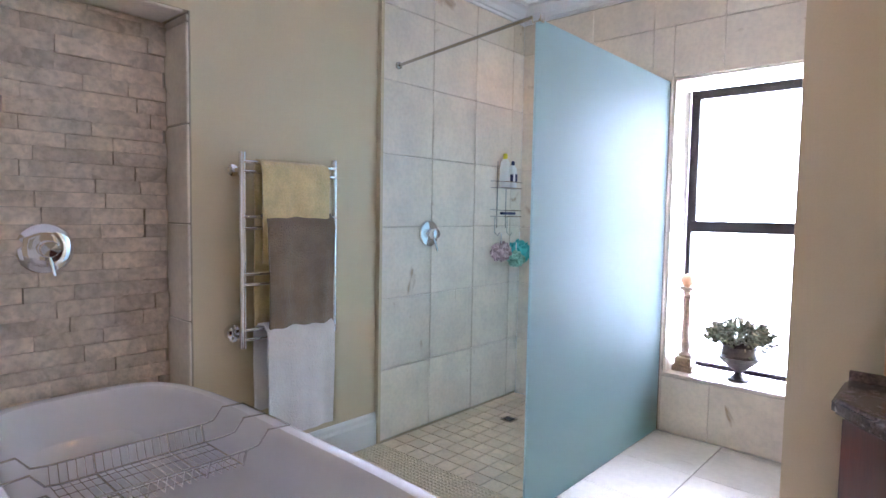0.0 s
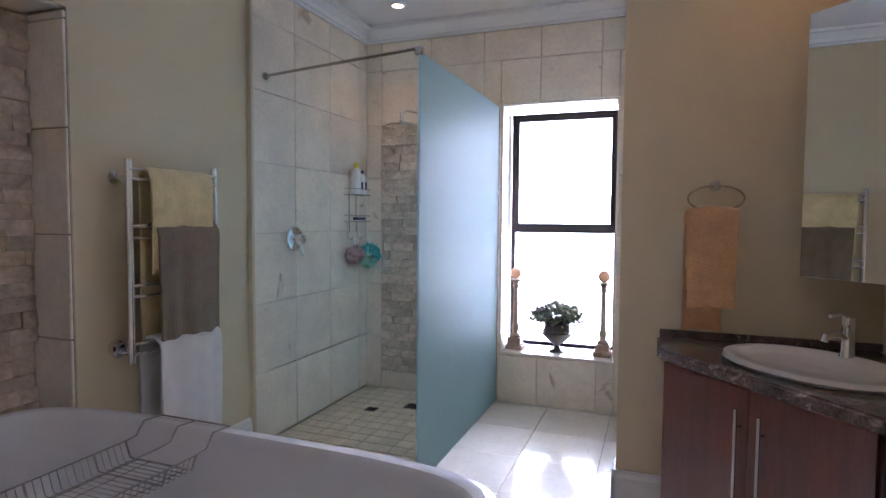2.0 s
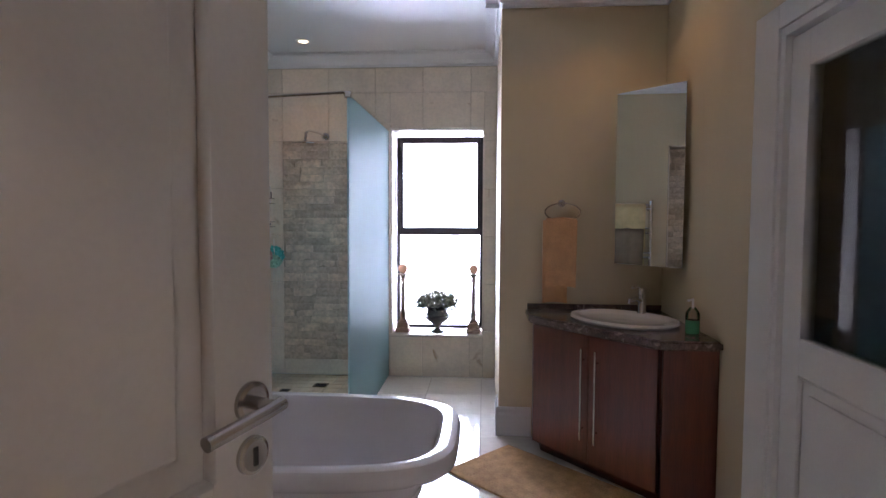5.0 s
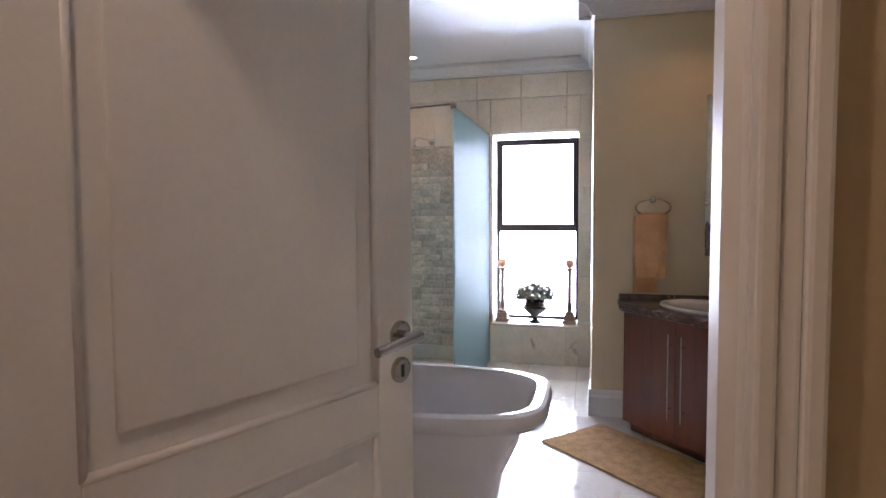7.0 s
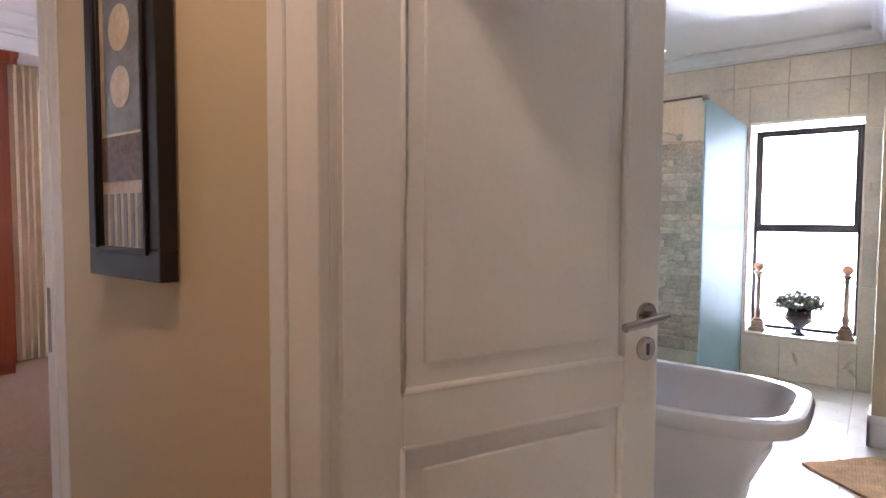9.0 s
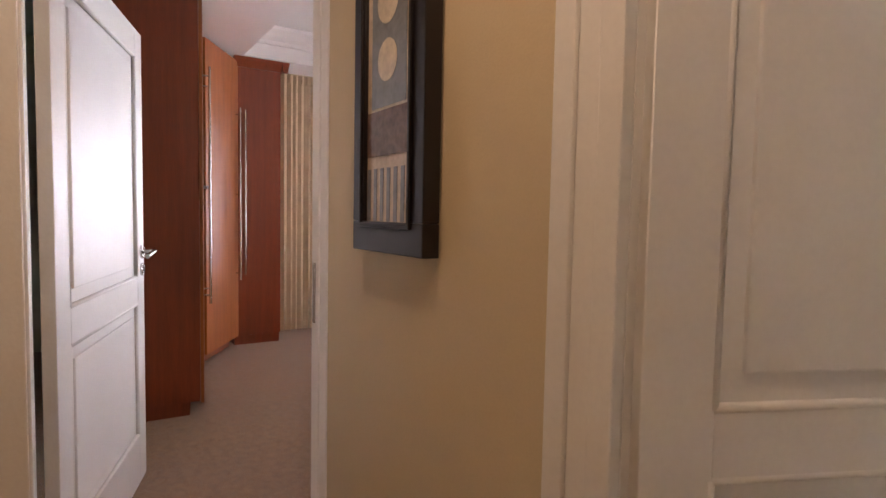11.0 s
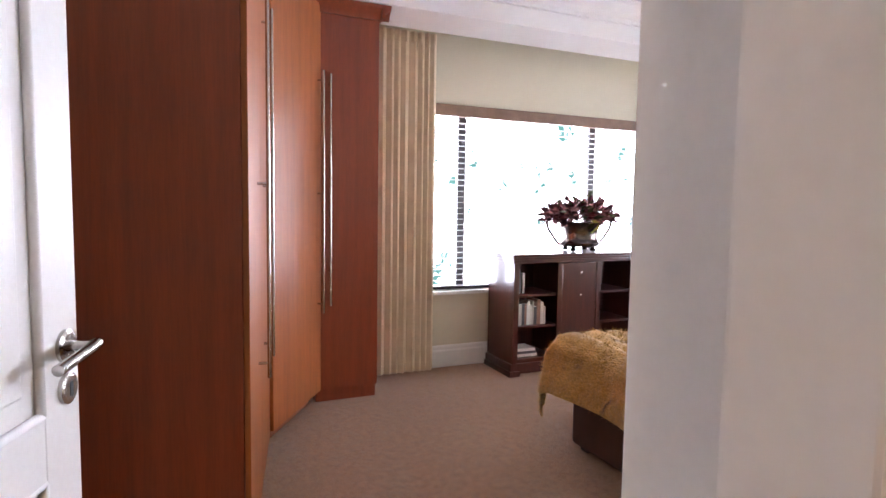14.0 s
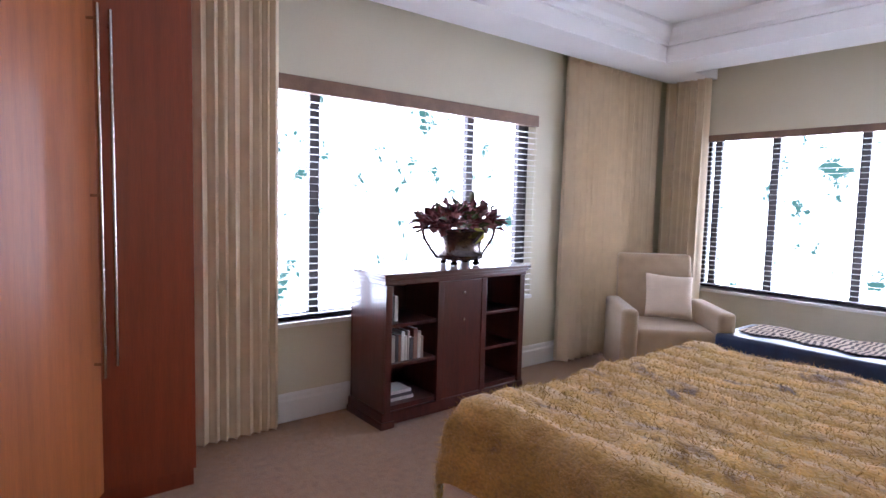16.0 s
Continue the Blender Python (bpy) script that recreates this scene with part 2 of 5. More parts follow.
def tube(bm, pts, r, seg=8, closed=False, radii=None):
    """A round bar along a line of points."""
    pts = [Vector(p) for p in pts]
    rings, n = [], len(pts)
    up = None
    for i, p in enumerate(pts):
        a = pts[(i - 1) % n] if (closed or i > 0) else p
        b = pts[(i + 1) % n] if (closed or i < n - 1) else p
        d = (b - a).normalized()
        if up is None:
            up = d.orthogonal().normalized()
        up = (up - d * up.dot(d))
        up = up.normalized() if up.length > 1e-5 else d.orthogonal().normalized()
        s = d.cross(up)
        rr = radii[i] if radii else r
        rings.append([bm.verts.new(p + rr * (math.cos(k * math.tau / seg) * up + math.sin(k * math.tau / seg) * s)) for k in range(seg)])
    for i in range(n if closed else n - 1):
        A, B = rings[i], rings[(i + 1) % n]
        for k in range(seg):
            bm.faces.new((A[k], A[(k + 1) % seg], B[(k + 1) % seg], B[k]))
    if not closed:
        bm.faces.new(rings[0][::-1])
        bm.faces.new(rings[-1])
    return bm


def lathe(bm, prof, seg=24, centre=(0, 0, 0), axis="z"):
    """A turned shape from rows of (radius, height)."""
    rings = []
    for r, h in prof:
        ring = []
        for k in range(seg):
            a = k * math.tau / seg
            p = (r * math.cos(a), r * math.sin(a), h)
            p = {"z": p, "x": (p[2], p[0], p[1]), "y": (p[0], p[2], p[1])}[axis]
            ring.append(bm.verts.new(Vector(centre) + Vector(p)))
        rings.append(ring)
    for A, B in zip(rings, rings[1:]):
        for k in range(seg):
            bm.faces.new((A[k], A[(k + 1) % seg], B[(k + 1) % seg], B[k]))
    if prof[0][0] > 1e-4:
        bm.faces.new(rings[0][::-1])
    if prof[-1][0] > 1e-4:
        bm.faces.new(rings[-1])
    return bm


def prism(bm, plan, z0, z1):
    """An upright block over a plan of (x, y) corners."""
    lo = [bm.verts.new((x, y, z0)) for x, y in plan]
    hi = [bm.verts.new((x, y, z1)) for x, y in plan]
    n = len(plan)
    bm.faces.new(lo[::-1])
    bm.faces.new(hi)
    for i in range(n):
        bm.faces.new((lo[i], lo[(i + 1) % n], hi[(i + 1) % n], hi[i]))
    return bm


def sheet(bm, f, nu, nv, thick=0.0):
    """A grid whose point at (u, v) in 0..1 is f(u, v); with a thickness it becomes a closed cloth."""
    P = [[Vector(f(i / nu, j / nv)) for j in range(nv + 1)] for i in range(nu + 1)]
    V = [[bm.verts.new(p) for p in row] for row in P]
    for i in range(nu):
        for j in range(nv):
            bm.faces.new((V[i][j], V[i + 1][j], V[i + 1][j + 1], V[i][j + 1]))
    if thick:
        Q = []
        for i in range(nu + 1):
            row = []
            for j in range(nv + 1):
                du_ = P[min(i + 1, nu)][j] - P[max(i - 1, 0)][j]
                dv_ = P[i][min(j + 1, nv)] - P[i][max(j - 1, 0)]
                n = du_.cross(dv_)
                n = n.normalized() if n.length > 1e-9 else Vector((0, 0, 1))
                row.append(bm.verts.new(P[i][j] - n * thick))
            Q.append(row)
        for i in range(nu):
            for j in range(nv):
                bm.faces.new((Q[i][j + 1], Q[i + 1][j + 1], Q[i + 1][j], Q[i][j]))
        for i in range(nu):
            for j in (0, nv):
                bm.faces.new((V[i][j], V[i + 1][j], Q[i + 1][j], Q[i][j]))
        for j in range(nv):
            for i in (0, nu):
                bm.faces.new((V[i][j], V[i][j + 1], Q[i][j + 1], Q[i][j]))
    return bm


def moulding(bm, prof, a, b, out):
    """A strip with a profile of (outwards, up) points from a to b."""
    a, b, out = Vector(a), Vector(b), Vector(out)
    R = [[bm.verts.new(p + out * o + Vector((0, 0, u))) for o, u in prof] for p in (a, b)]
    n = len(prof)
    for k in range(n):
        bm.faces.new((R[0][k], R[0][(k + 1) % n], R[1][(k + 1) % n], R[1][k]))
    bm.faces.new(R[0])
    bm.faces.new(R[1][::-1])
    return bm

# ---- structure ----
HC = 2.72  # bathroom and hall ceiling
structure("floor", boxes(((-3.3, -3.4, -0.12), (0.45, 3.4, -0.012))), GROUT, "grouted screed under the bathroom tiles")
structure("carpet", boxes(((-7.3, -3.6, -0.12), (-2.78, 4.2, 0.0))), CARPET, "brown flecked wall-to-wall carpet")
structure("hall_floor", boxes(((-2.78, -3.3, -0.011), (0.6, -1.74, 0.0))), CARPET, "brown flecked carpet in the hall")
structure("ceiling", boxes(((-3.2, -3.4, HC), (0.6, 3.4, HC + 0.1))), CEIL, "white plastered ceiling")
# west wall with the bath niche
NY0, NY1, NX, NZ = -1.05, 0.577, -2.98, 2.09
structure("wall_bath_west", boxes(((-2.93, NY1, -0.1), (-2.765, 3.4, HC)), ((-2.93, -1.665, -0.1), (-2.765, NY0, HC)),
          ((-2.93, NY0, NZ), (-2.765, NY1, HC)), ((-3.10, NY0 - 0.1, -0.1), (-2.98, NY1 + 0.1, HC)),
          ((-2.98, NY1, -0.1), (-2.93, NY1 + 0.1, HC)), ((-2.98, NY0 - 0.1, -0.1), (-2.93, NY0, HC)), ((-2.98, NY0, NZ), (-2.93, NY1, HC))), PAINT,
          "sand coloured painted wall with a bath niche")
WX0, WX1, WZ0, WZ1 = -1.69, -0.90, 0.36, 2.10
structure("wall_bath_north", boxes(((-2.765, 2.945, -0.1), (WX0, 3.32, HC)), ((WX1, 2.945, -0.1), (0.4, 3.32, HC)),
          ((WX0, 2.945, -0.1), (WX1, 3.32, WZ0 - 0.02)), ((WX0, 2.945, WZ1), (WX1, 3.32, HC))), WHITE, "white plastered window wall")
structure("wall_pier", boxes(((-0.80, 1.65, -0.1), (0.35, 2.945, HC))), PAINT, "sand coloured painted pier beside the shower")
DY0, DY1, DZ = -0.68, 0.29, 2.02   # glazed door in the east wall
structure("wall_bath_east", boxes(((0.175, DY1, -0.1), (0.35, 1.65, HC)), ((0.175, -1.665, -0.1), (0.35, DY0, HC)),
          ((0.175, DY0, DZ), (0.35, DY1, HC))), PAINT, "sand coloured painted wall with a doorway")
# wall between bathroom and hall
HX0, HX1 = -1.60, -0.695
structure("wall_hall_north", boxes(((-2.87, -1.765, -0.1), (HX0, -1.665, HC)), ((HX1, -1.765, -0.1), (0.6, -1.665, HC)),
          ((HX0, -1.765, 2.06), (HX1, -1.665, HC))), PAINT, "sand coloured painted hall wall")
structure("wall_hall_south", boxes(((-2.93, -3.4, -0.1), (0.6, -3.25, HC))), PAINT, "plain painted wall")
structure("wall_hall_east", boxes(((0.45, -3.25, -0.1), (0.6, -1.765, HC))), PAINT, "plain painted wall")
BY0, BY1 = -2.56, -1.775
structure("wall_bedroom_east", boxes(((-2.875, -3.6, -0.1), (-2.78, BY0, 3.0)), ((-2.875, BY0, 2.06), (-2.78, BY1, 3.0)),
          ((-2.95, -1.66, -0.1), (-2.931, -1.16, 3.0)), ((-3.12, -1.16, -0.1), (-3.101, 0.70, 3.0)), ((-2.95, 0.70, -0.1), (-2.931, 4.2, 3.0))), CREAM, "cream painted wall")
# bedroom walls
BX, BN = -6.97, 3.85
structure("wall_bedroom_west", boxes(((-7.2, -3.6, -0.1), (BX, -0.30, 3.0)), ((-7.2, 2.03, -0.1), (BX, 4.2, 3.0)),
          ((-7.2, -0.30, -0.1), (BX, 2.03, 0.63)), ((-7.2, -0.30, 2.10), (BX, 2.03, 3.0))), CREAM, "cream painted wall with a wide window")
structure("wall_bedroom_north", boxes(((BX, BN, -0.1), (-6.47, 4.08, 3.0)), ((-4.0, BN, -0.1), (-3.16, 4.08, 3.0)),
          ((-6.47, BN, -0.1), (-4.0, 4.08, 0.63)), ((-6.47, BN, 2.10), (-4.0, 4.08, 3.0))), CREAM, "cream painted wall with a wide window")
structure("wall_bedroom_south", boxes(((-6.97, -3.6, -0.1), (-2.93, -3.45, 3.0))), CREAM, "plain painted wall")
# stepped bedroom ceiling: dropped edge, curtain recess and raised tray
cb = boxes(((-6.78, -3.45, 2.62), (-6.36, BN, 2.95)), ((-3.6, -3.45, 2.62), (-3.16, 3.44, 2.95)), ((-6.36, 2.95, 2.62), (-3.16, 3.44, 2.95)),
           ((-6.36, -3.45, 2.62), (-3.6, -1.2, 2.95)), ((-7.0, -3.45, 2.90), (-3.16, BN, 3.0)), ((-3.16, -3.45, 2.62), (-2.93, -1.7, 2.95)))
structure("ceiling_bedroom", cb, CEIL, "white ceiling with a dropped border and raised tray")
tr = bmesh.new()
PR = [(0, 0), (0.03, 0.0), (0.035, 0.03), (0.07, 0.06), (0.10, 0.12), (0.10, 0.15), (0, 0.15)]
moulding(tr, PR, (-6.36, -1.2, 2.75), (-6.36, 2.95, 2.75), (1, 0, 0))
moulding(tr, PR, (-6.36, 2.95, 2.75), (-3.6, 2.95, 2.75), (0, -1, 0))
structure("tray_moulding", tr, CEIL, "white tray moulding")
# cornices and skirtings
CP = [(0, 0), (0.018, 0), (0.018, 0.018), (0.03, 0.022), (0.036, 0.05), (0.07, 0.085), (0.10, 0.09), (0.10, 0.11), (0, 0.11)]
cor = bmesh.new()
Z = HC - 0.11
for a, b, o in (((-2.765, -1.665, Z), (-2.765, 2.945, Z), (1, 0, 0)), ((-2.765, 2.945, Z), (-0.80, 2.945, Z), (0, -1, 0)),
                ((-0.80, 1.55, Z), (-0.80, 2.945, Z), (-1, 0, 0)), ((-0.90, 1.65, Z), (0.175, 1.65, Z), (0, -1, 0)), ((0.175, -1.665, Z), (0.175, 1.65, Z), (-1, 0, 0))):
    moulding(cor, CP, a, b, o)
structure("trim_cornice", cor, CEIL, "white plaster cornice")
SP = [(0, 0), (0.018, 0), (0.018, 0.13), (0.012, 0.145), (0.012, 0.165), (0.006, 0.18), (0, 0.18)]
sk = bmesh.new()
for a, b, o in (((-2.765, 0.6, 0), (-2.765, 1.60, 0), (1, 0, 0)), ((-0.818, 1.65, 0), (-0.60, 1.65, 0), (0, -1, 0)), ((-0.80, 1.632, 0), (-0.80, 1.9, 0), (-1, 0, 0)),
                ((BX, -0.9, 0), (BX, 3.85, 0), (1, 0, 0)), ((-6.97, BN, 0), (-3.16, BN, 0), (0, -1, 0))):
    moulding(sk, SP, a, b, o)
structure("baseboard", sk, WHITE, "white moulded skirting board")
# bare line where paint meets tile
structure("trim_tile_edge", boxes(((-2.765, 1.585, 0.0), (-2.735, 1.604, HC - 0.11))), PAINT, "painted edge strip beside the tiles")


def casing(name, x0, x1, y, zt, out, label, left=0.095, right=0.095):
    """A moulded door surround on a wall that faces along y."""
    bm = bmesh.new()
    for s, d in ((0.0, 0.026), (0.335, 0.022), (0.67, 0.030)):
        l0, l1, r0, r1 = left * s, left * (s + 0.335), right * s, right * (s + 0.335)
        for lo, hi in (((x0 - l1, 0), (x0 - l0, zt + l0)), ((x1 + r0, 0), (x1 + r1, zt + l0)), ((x0 - l1, zt + l0), (x1 + r1, zt + l1))):
            b2 = boxes(((lo[0], min(y, y + out * d), lo[1]), (hi[0], max(y, y + out * d), hi[1])), bevel=0.004)
            me = bpy.data.meshes.new("tmp")
            b2.to_mesh(me)
            b2.free()
            bm.from_mesh(me)
            bpy.data.meshes.remove(me)
    return structure(name, bm, WHITE, label)


casing("trim_bath_door_hall", HX0 + 0.03, HX1 - 0.02, -1.765, 2.04, -1, "white moulded door surround", 0.135, 0.05)
casing("trim_bath_door_inside", HX0 + 0.03, HX1 - 0.02, -1.665, 2.04, 1, "white moulded door surround")
structure("door_frame_bath", boxes(((HX0, -1.765, 0), (HX0 + 0.03, -1.665, 2.06)), ((HX1 - 0.02, -1.765, 0), (HX1, -1.665, 2.06)), ((HX0 + 0.03, -1.765, 2.03), (HX1 - 0.02, -1.665, 2.06)),
          ((HX1 - 0.035, -1.74, 0), (HX1 - 0.02, -1.70, 2.03))), WHITE, "white painted door frame")
# bedroom doorway: lining and strike plate
structure("door_frame_bedroom", boxes(((-2.878, BY1, 0), (-2.815, -1.66, 2.06)), ((-3.02, -1.70, 0), (-2.879, -1.58, 2.12)), ((-2.812, BY1 + 0.004, 0), (-2.75, -1.7645, 2.12)), ((-2.88, BY0 - 0.002, 0), (-2.775, BY0 + 0.02, 2.06)),
          ((-2.88, BY0 + 0.02, 2.03), (-2.775, BY1 - 0.002, 2.06)), bevel=0.003), WHITE, "white painted door frame")
structure("trim_bedroom_door", boxes(((-2.778, BY0 - 0.12, 0), (-2.755, BY0 + 0.012, 2.12)), bevel=0.003), WHITE, "white door surround")
structure("strike_plate", boxes(((-2.86, BY1 - 0.003, 0.88), (-2.838, BY1 - 0.0005, 1.08))), STEEL, "steel strike plate in the door frame")
# glazed doorway in the east wall
structure("door_frame_east", boxes(((0.165, DY1 - 0.02, 0), (0.355, DY1 + 0.012, DZ + 0.02)), ((0.155, DY1 + 0.012, 0), (0.175, DY1 + 0.19, DZ + 0.10)),
          ((0.165, DY0, 0), (0.355, DY0 + 0.02, DZ)), ((0.165, DY0, DZ - 0.02), (0.355, DY1, DZ + 0.012)), ((0.155, DY0 - 0.1, DZ + 0.012), (0.175, DY1 + 0.012, DZ + 0.10)), bevel=0.003), WHITE, "white painted door frame")
# the room behind the glazed door
structure("wall_side_room", boxes(((0.35, 3.0, -0.1), (1.40, 3.15, HC)), ((2.9, 3.0, -0.1), (3.15, 3.15, HC)), ((1.40, 3.0, -0.1), (2.9, 3.15, 0.98)), ((1.40, 3.0, 1.72), (2.9, 3.15, HC)),
          ((0.35, -3.4, -0.1), (3.2, -3.3, HC)), ((3.0, -3.3, -0.1), (3.15, 3.0, HC)), ((0.6, -3.3, HC - 0.1), (3.0, 3.0, HC)), ((0.45, -1.6, -0.12), (3.0, 3.0, -0.01))), CREAM, "plain walls of the side room")

# ---- daylight backdrops outside the windows ----
DAY = glow("daylight_white", (0.86, 0.93, 1.0), 75.0)
GREEN = glow("daylight_garden", (0.92, 0.96, 1.0), 28.0, (0.005, 0.012, 0.010), 0.44, 0.60, 3.0)


def backdrop(name, lo, hi, m, label):
    return structure(name, boxes((lo, hi)), m, label)


backdrop("backdrop_bath", (-2.0, 3.5, 0.1), (-0.6, 3.52, 2.4), DAY, "white glare of daylight")
backdrop("backdrop_west", (-9.6, -3.5, -4.0), (-9.58, 5.5, 3.0), GREEN, "sunlit garden greenery in glare")
backdrop("backdrop_north", (-9.0, 6.4, -4.0), (-2.0, 6.42, 3.0), GREEN, "sunlit garden greenery in glare")
backdrop("backdrop_side", (1.2, 4.2, 0.4), (3.6, 4.22, 2.4), GREEN, "sunlit garden greenery")

# ---- windows ----


def window_y(name, x0, x1, z0, z1, y, posts, bars, label, sub=True):
    """A dark framed window in a wall that faces along y, with panes of its own."""
    w = thing(name, pose(x0, y, z0), label, "window")
    w["kind"] = "structure"
    W, H, f = x1 - x0, z1 - z0, 0.032
    part("window_frame", boxes(((0, 0, 0), (f, 0.05, H)), ((W - f, 0, 0), (W, 0.05, H)), ((f, 0, 0), (W - f, 0.05, f)), ((f, 0, H - f), (W - f, 0.05, H)), bevel=0.004), DARKFR, w)
    for p in posts:
        part("mullion", boxes(((p - 0.025, 0.0, f), (p + 0.025, 0.05, H - f)), bevel=0.004), DARKFR, w)
    for q in bars:
        part("transom", boxes(((f, -0.012, q - 0.035), (W - f, 0.05, q + 0.035)), bevel=0.004), DARKFR, w)
    return w, W, H


w1, W, H = window_y("window_1", -1.677, -0.905, 0.365, 2.07, 3.20, [], [0.87], "dark aluminium window with frosted panes, in glare")
for lo, hi in (((0.03, 0.02, 0.03), (W - 0.03, 0.026, 0.83)), ((0.03, 0.02, 0.90), (W - 0.03, 0.026, H - 0.03))):
    p = part("pane", boxes((lo, hi)), GLASS, w1)
    p.visible_shadow = False
part("sash", boxes(((0.032, -0.012, 0.905), (0.06, 0.03, H - 0.032)), ((W - 0.06, -0.012, 0.905), (W - 0.032, 0.03, H - 0.032)), ((0.06, -0.012, H - 0.06), (W - 0.06, 0.03, H - 0.032)), bevel=0.003), DARKFR, w1)

# ---- wall tiles ----


def tile_mesh(name, w, h, d, m, bevel=0.003):
    return mesh_of(name, boxes(((0, 0, 0), (w, d, h)), bevel=bevel, seg=1), m, False)


TILE_CACHE = {}


def wall_tiles(parent, a0, a1, z0, z1, place, m=STONE_T, step=0.40, off=0.0, zoff=0.01, d=0.014, holes=()):
    """Square tiles over a stretch of wall; place(a, z) gives the pose of a tile's lower corner."""
    g = 0.003
    rows = []
    z = zoff
    while z < z1:
        a = a0 + off
        while a > a0 + 1e-6:
            a -= step
        while a < a1 - 0.01:
            rows.append((max(a, a0), min(a + step, a1), max(z, z0), min(z + step, z1)))
            a += step
        z += step
    out = []
    for r in rows:
        todo = [r]
        for hx0, hx1, hz0, hz1 in holes:
            nxt = []
            for x0, x1, y0, y1 in todo:
                if x1 <= hx0 or x0 >= hx1 or y1 <= hz0 or y0 >= hz1:
                    nxt.append((x0, x1, y0, y1))
                    continue
                if x0 < hx0:
                    nxt.append((x0, hx0, y0, y1))
                if x1 > hx1:
                    nxt.append((hx1, x1, y0, y1))
                cx0, cx1 = max(x0, hx0), min(x1, hx1)
                if y0 < hz0:
                    nxt.append((cx0, cx1, y0, hz0))
                if y1 > hz1:
                    nxt.append((cx0, cx1, hz1, y1))
            todo = nxt
        out += todo
    for x0, x1, y0, y1 in out:
        w, h = round(x1 - x0 - g, 4), round(y1 - y0 - g, 4)
        if w < 0.015 or h < 0.015:
            continue
        key = (w, h, d, m.name)
        if key not in TILE_CACHE:
            TILE_CACHE[key] = tile_mesh("tile", w, h, d, m)
        share("tile", TILE_CACHE[key], parent, place(x0, y0))

# ---- bathroom things ----


def superring(cx, cy, a, b, z, n, seg=64, raise_left=0.0):
    out = []
    for k in range(seg):
        t = k * math.tau / seg
        c, s = math.cos(t), math.sin(t)
        x = a * math.copysign(abs(c) ** (2 / n), c)
        y = b * math.copysign(abs(s) ** (2 / n), s)
        out.append(Vector((cx + x, cy + y, z + raise_left * max(0, -x / a) ** 4)))
    return out


def loft(bm, rings, cap0=True, cap1=True):
    R = [[bm.verts.new(p) for p in r] for r in rings]
    n = len(R[0])
    for A, B in zip(R, R[1:]):
        for k in range(n):
            bm.faces.new((A[k], A[(k + 1) % n], B[(k + 1) % n], B[k]))
    if cap0:
        bm.faces.new(R[0][::-1])
    if cap1:
        bm.faces.new(R[-1])
    return bm


TW = 0.825  # breadth of the bath
tub = thing("bathtub", pose(-1.935, 0.165, 0), "white acrylic freestanding bathtub with a rolled rim", "bathtub")
bm = bmesh.new()
loft(bm, [superring(0, 0, a, b * TW, z, n) for a, b, z, n in ((0.70, 0.30, 0, 3.4), (0.71, 0.31, 0.02, 3.4), (0.76, 0.36, 0.25, 3.5), (0.85, 0.415, 0.46, 3.7), (0.90, 0.44, 0.515, 3.9))], True, False)
part("body", bm, ACRYL, tub)
bm = bmesh.new()
loft(bm, [superring(0, 0, a, b * TW, z, n) for a, b, z, n in ((0.89, 0.43, 0.51, 4), (0.935, 0.47, 0.51, 4.2), (0.952, 0.485, 0.525, 4.2), (0.955, 0.488, 0.555, 4.2), (0.945, 0.478, 0.577, 4.2), (0.92, 0.455, 0.585, 4.2), (0.89, 0.425, 0.58, 4.2),
      (0.87, 0.405, 0.55, 4), (0.83, 0.37, 0.40, 3.8), (0.74, 0.31, 0.20, 3.5), (0.62, 0.24, 0.13, 3.2), (0.4, 0.15, 0.12, 3))], False, True)
part("rim", bm, ACRYL, tub)
bm = bmesh.new()
lathe(bm, [(0.0, 0.121), (0.03, 0.121), (0.03, 0.126), (0.02, 0.128), (0.0, 0.128)], 16, (-0.55, 0, 0))
part("drain", bm, CHROME, tub)

# wire rack over the bath
rack = thing("bath_rack", pose(-2.14, 0.165, 0.588), "chrome wire bath rack laid across the bathtub", "rack")
for x in (-0.15, 0.0, 0.15):
    bm = bmesh.new()
    tube(bm, [(x, y * TW, z) for y, z in ((-0.455, 0.004), (-0.36, 0.01), (-0.32, -0.03), (-0.27, -0.035), (0.27, -0.035), (0.32, -0.03), (0.36, 0.01), (0.455, 0.004))], 0.0032, 6)
    part("rail", bm, WIRE, rack)
for y in (-0.455 * TW, 0.455 * TW):
    bm = bmesh.new()
    tube(bm, [(-0.15, y, 0.004), (0.15, y, 0.004)], 0.0032, 6)
    part("end_bar", bm, WIRE, rack)
for y0, y1 in ((-0.222, -0.107), (-0.107, 0.107), (0.107, 0.222)):
    bm = bmesh.new()
    n = max(4, int((y1 - y0) / 0.022))
    for i in range(n + 1):
        y = y0 + (y1 - y0) * i / n
        tube(bm, [(-0.15, y, -0.035), (-0.13, y, -0.09), (0.13, y, -0.09), (0.15, y, -0.035)], 0.0016, 5)
    for x in (-0.10, -0.05, 0.05, 0.10):
        tube(bm, [(x, y0, -0.091), (x, y1, -0.091)], 0.0016, 5)
    part("basket", bm, WIRE, rack)
    bm = bmesh.new()
    tube(bm, [(-0.15, y1, -0.035), (-0.13, y1, -0.088), (0.13, y1, -0.088), (0.15, y1, -0.035)], 0.004, 6)
    part("divider", bm, WIRE, rack)

# mixer on the stone wall


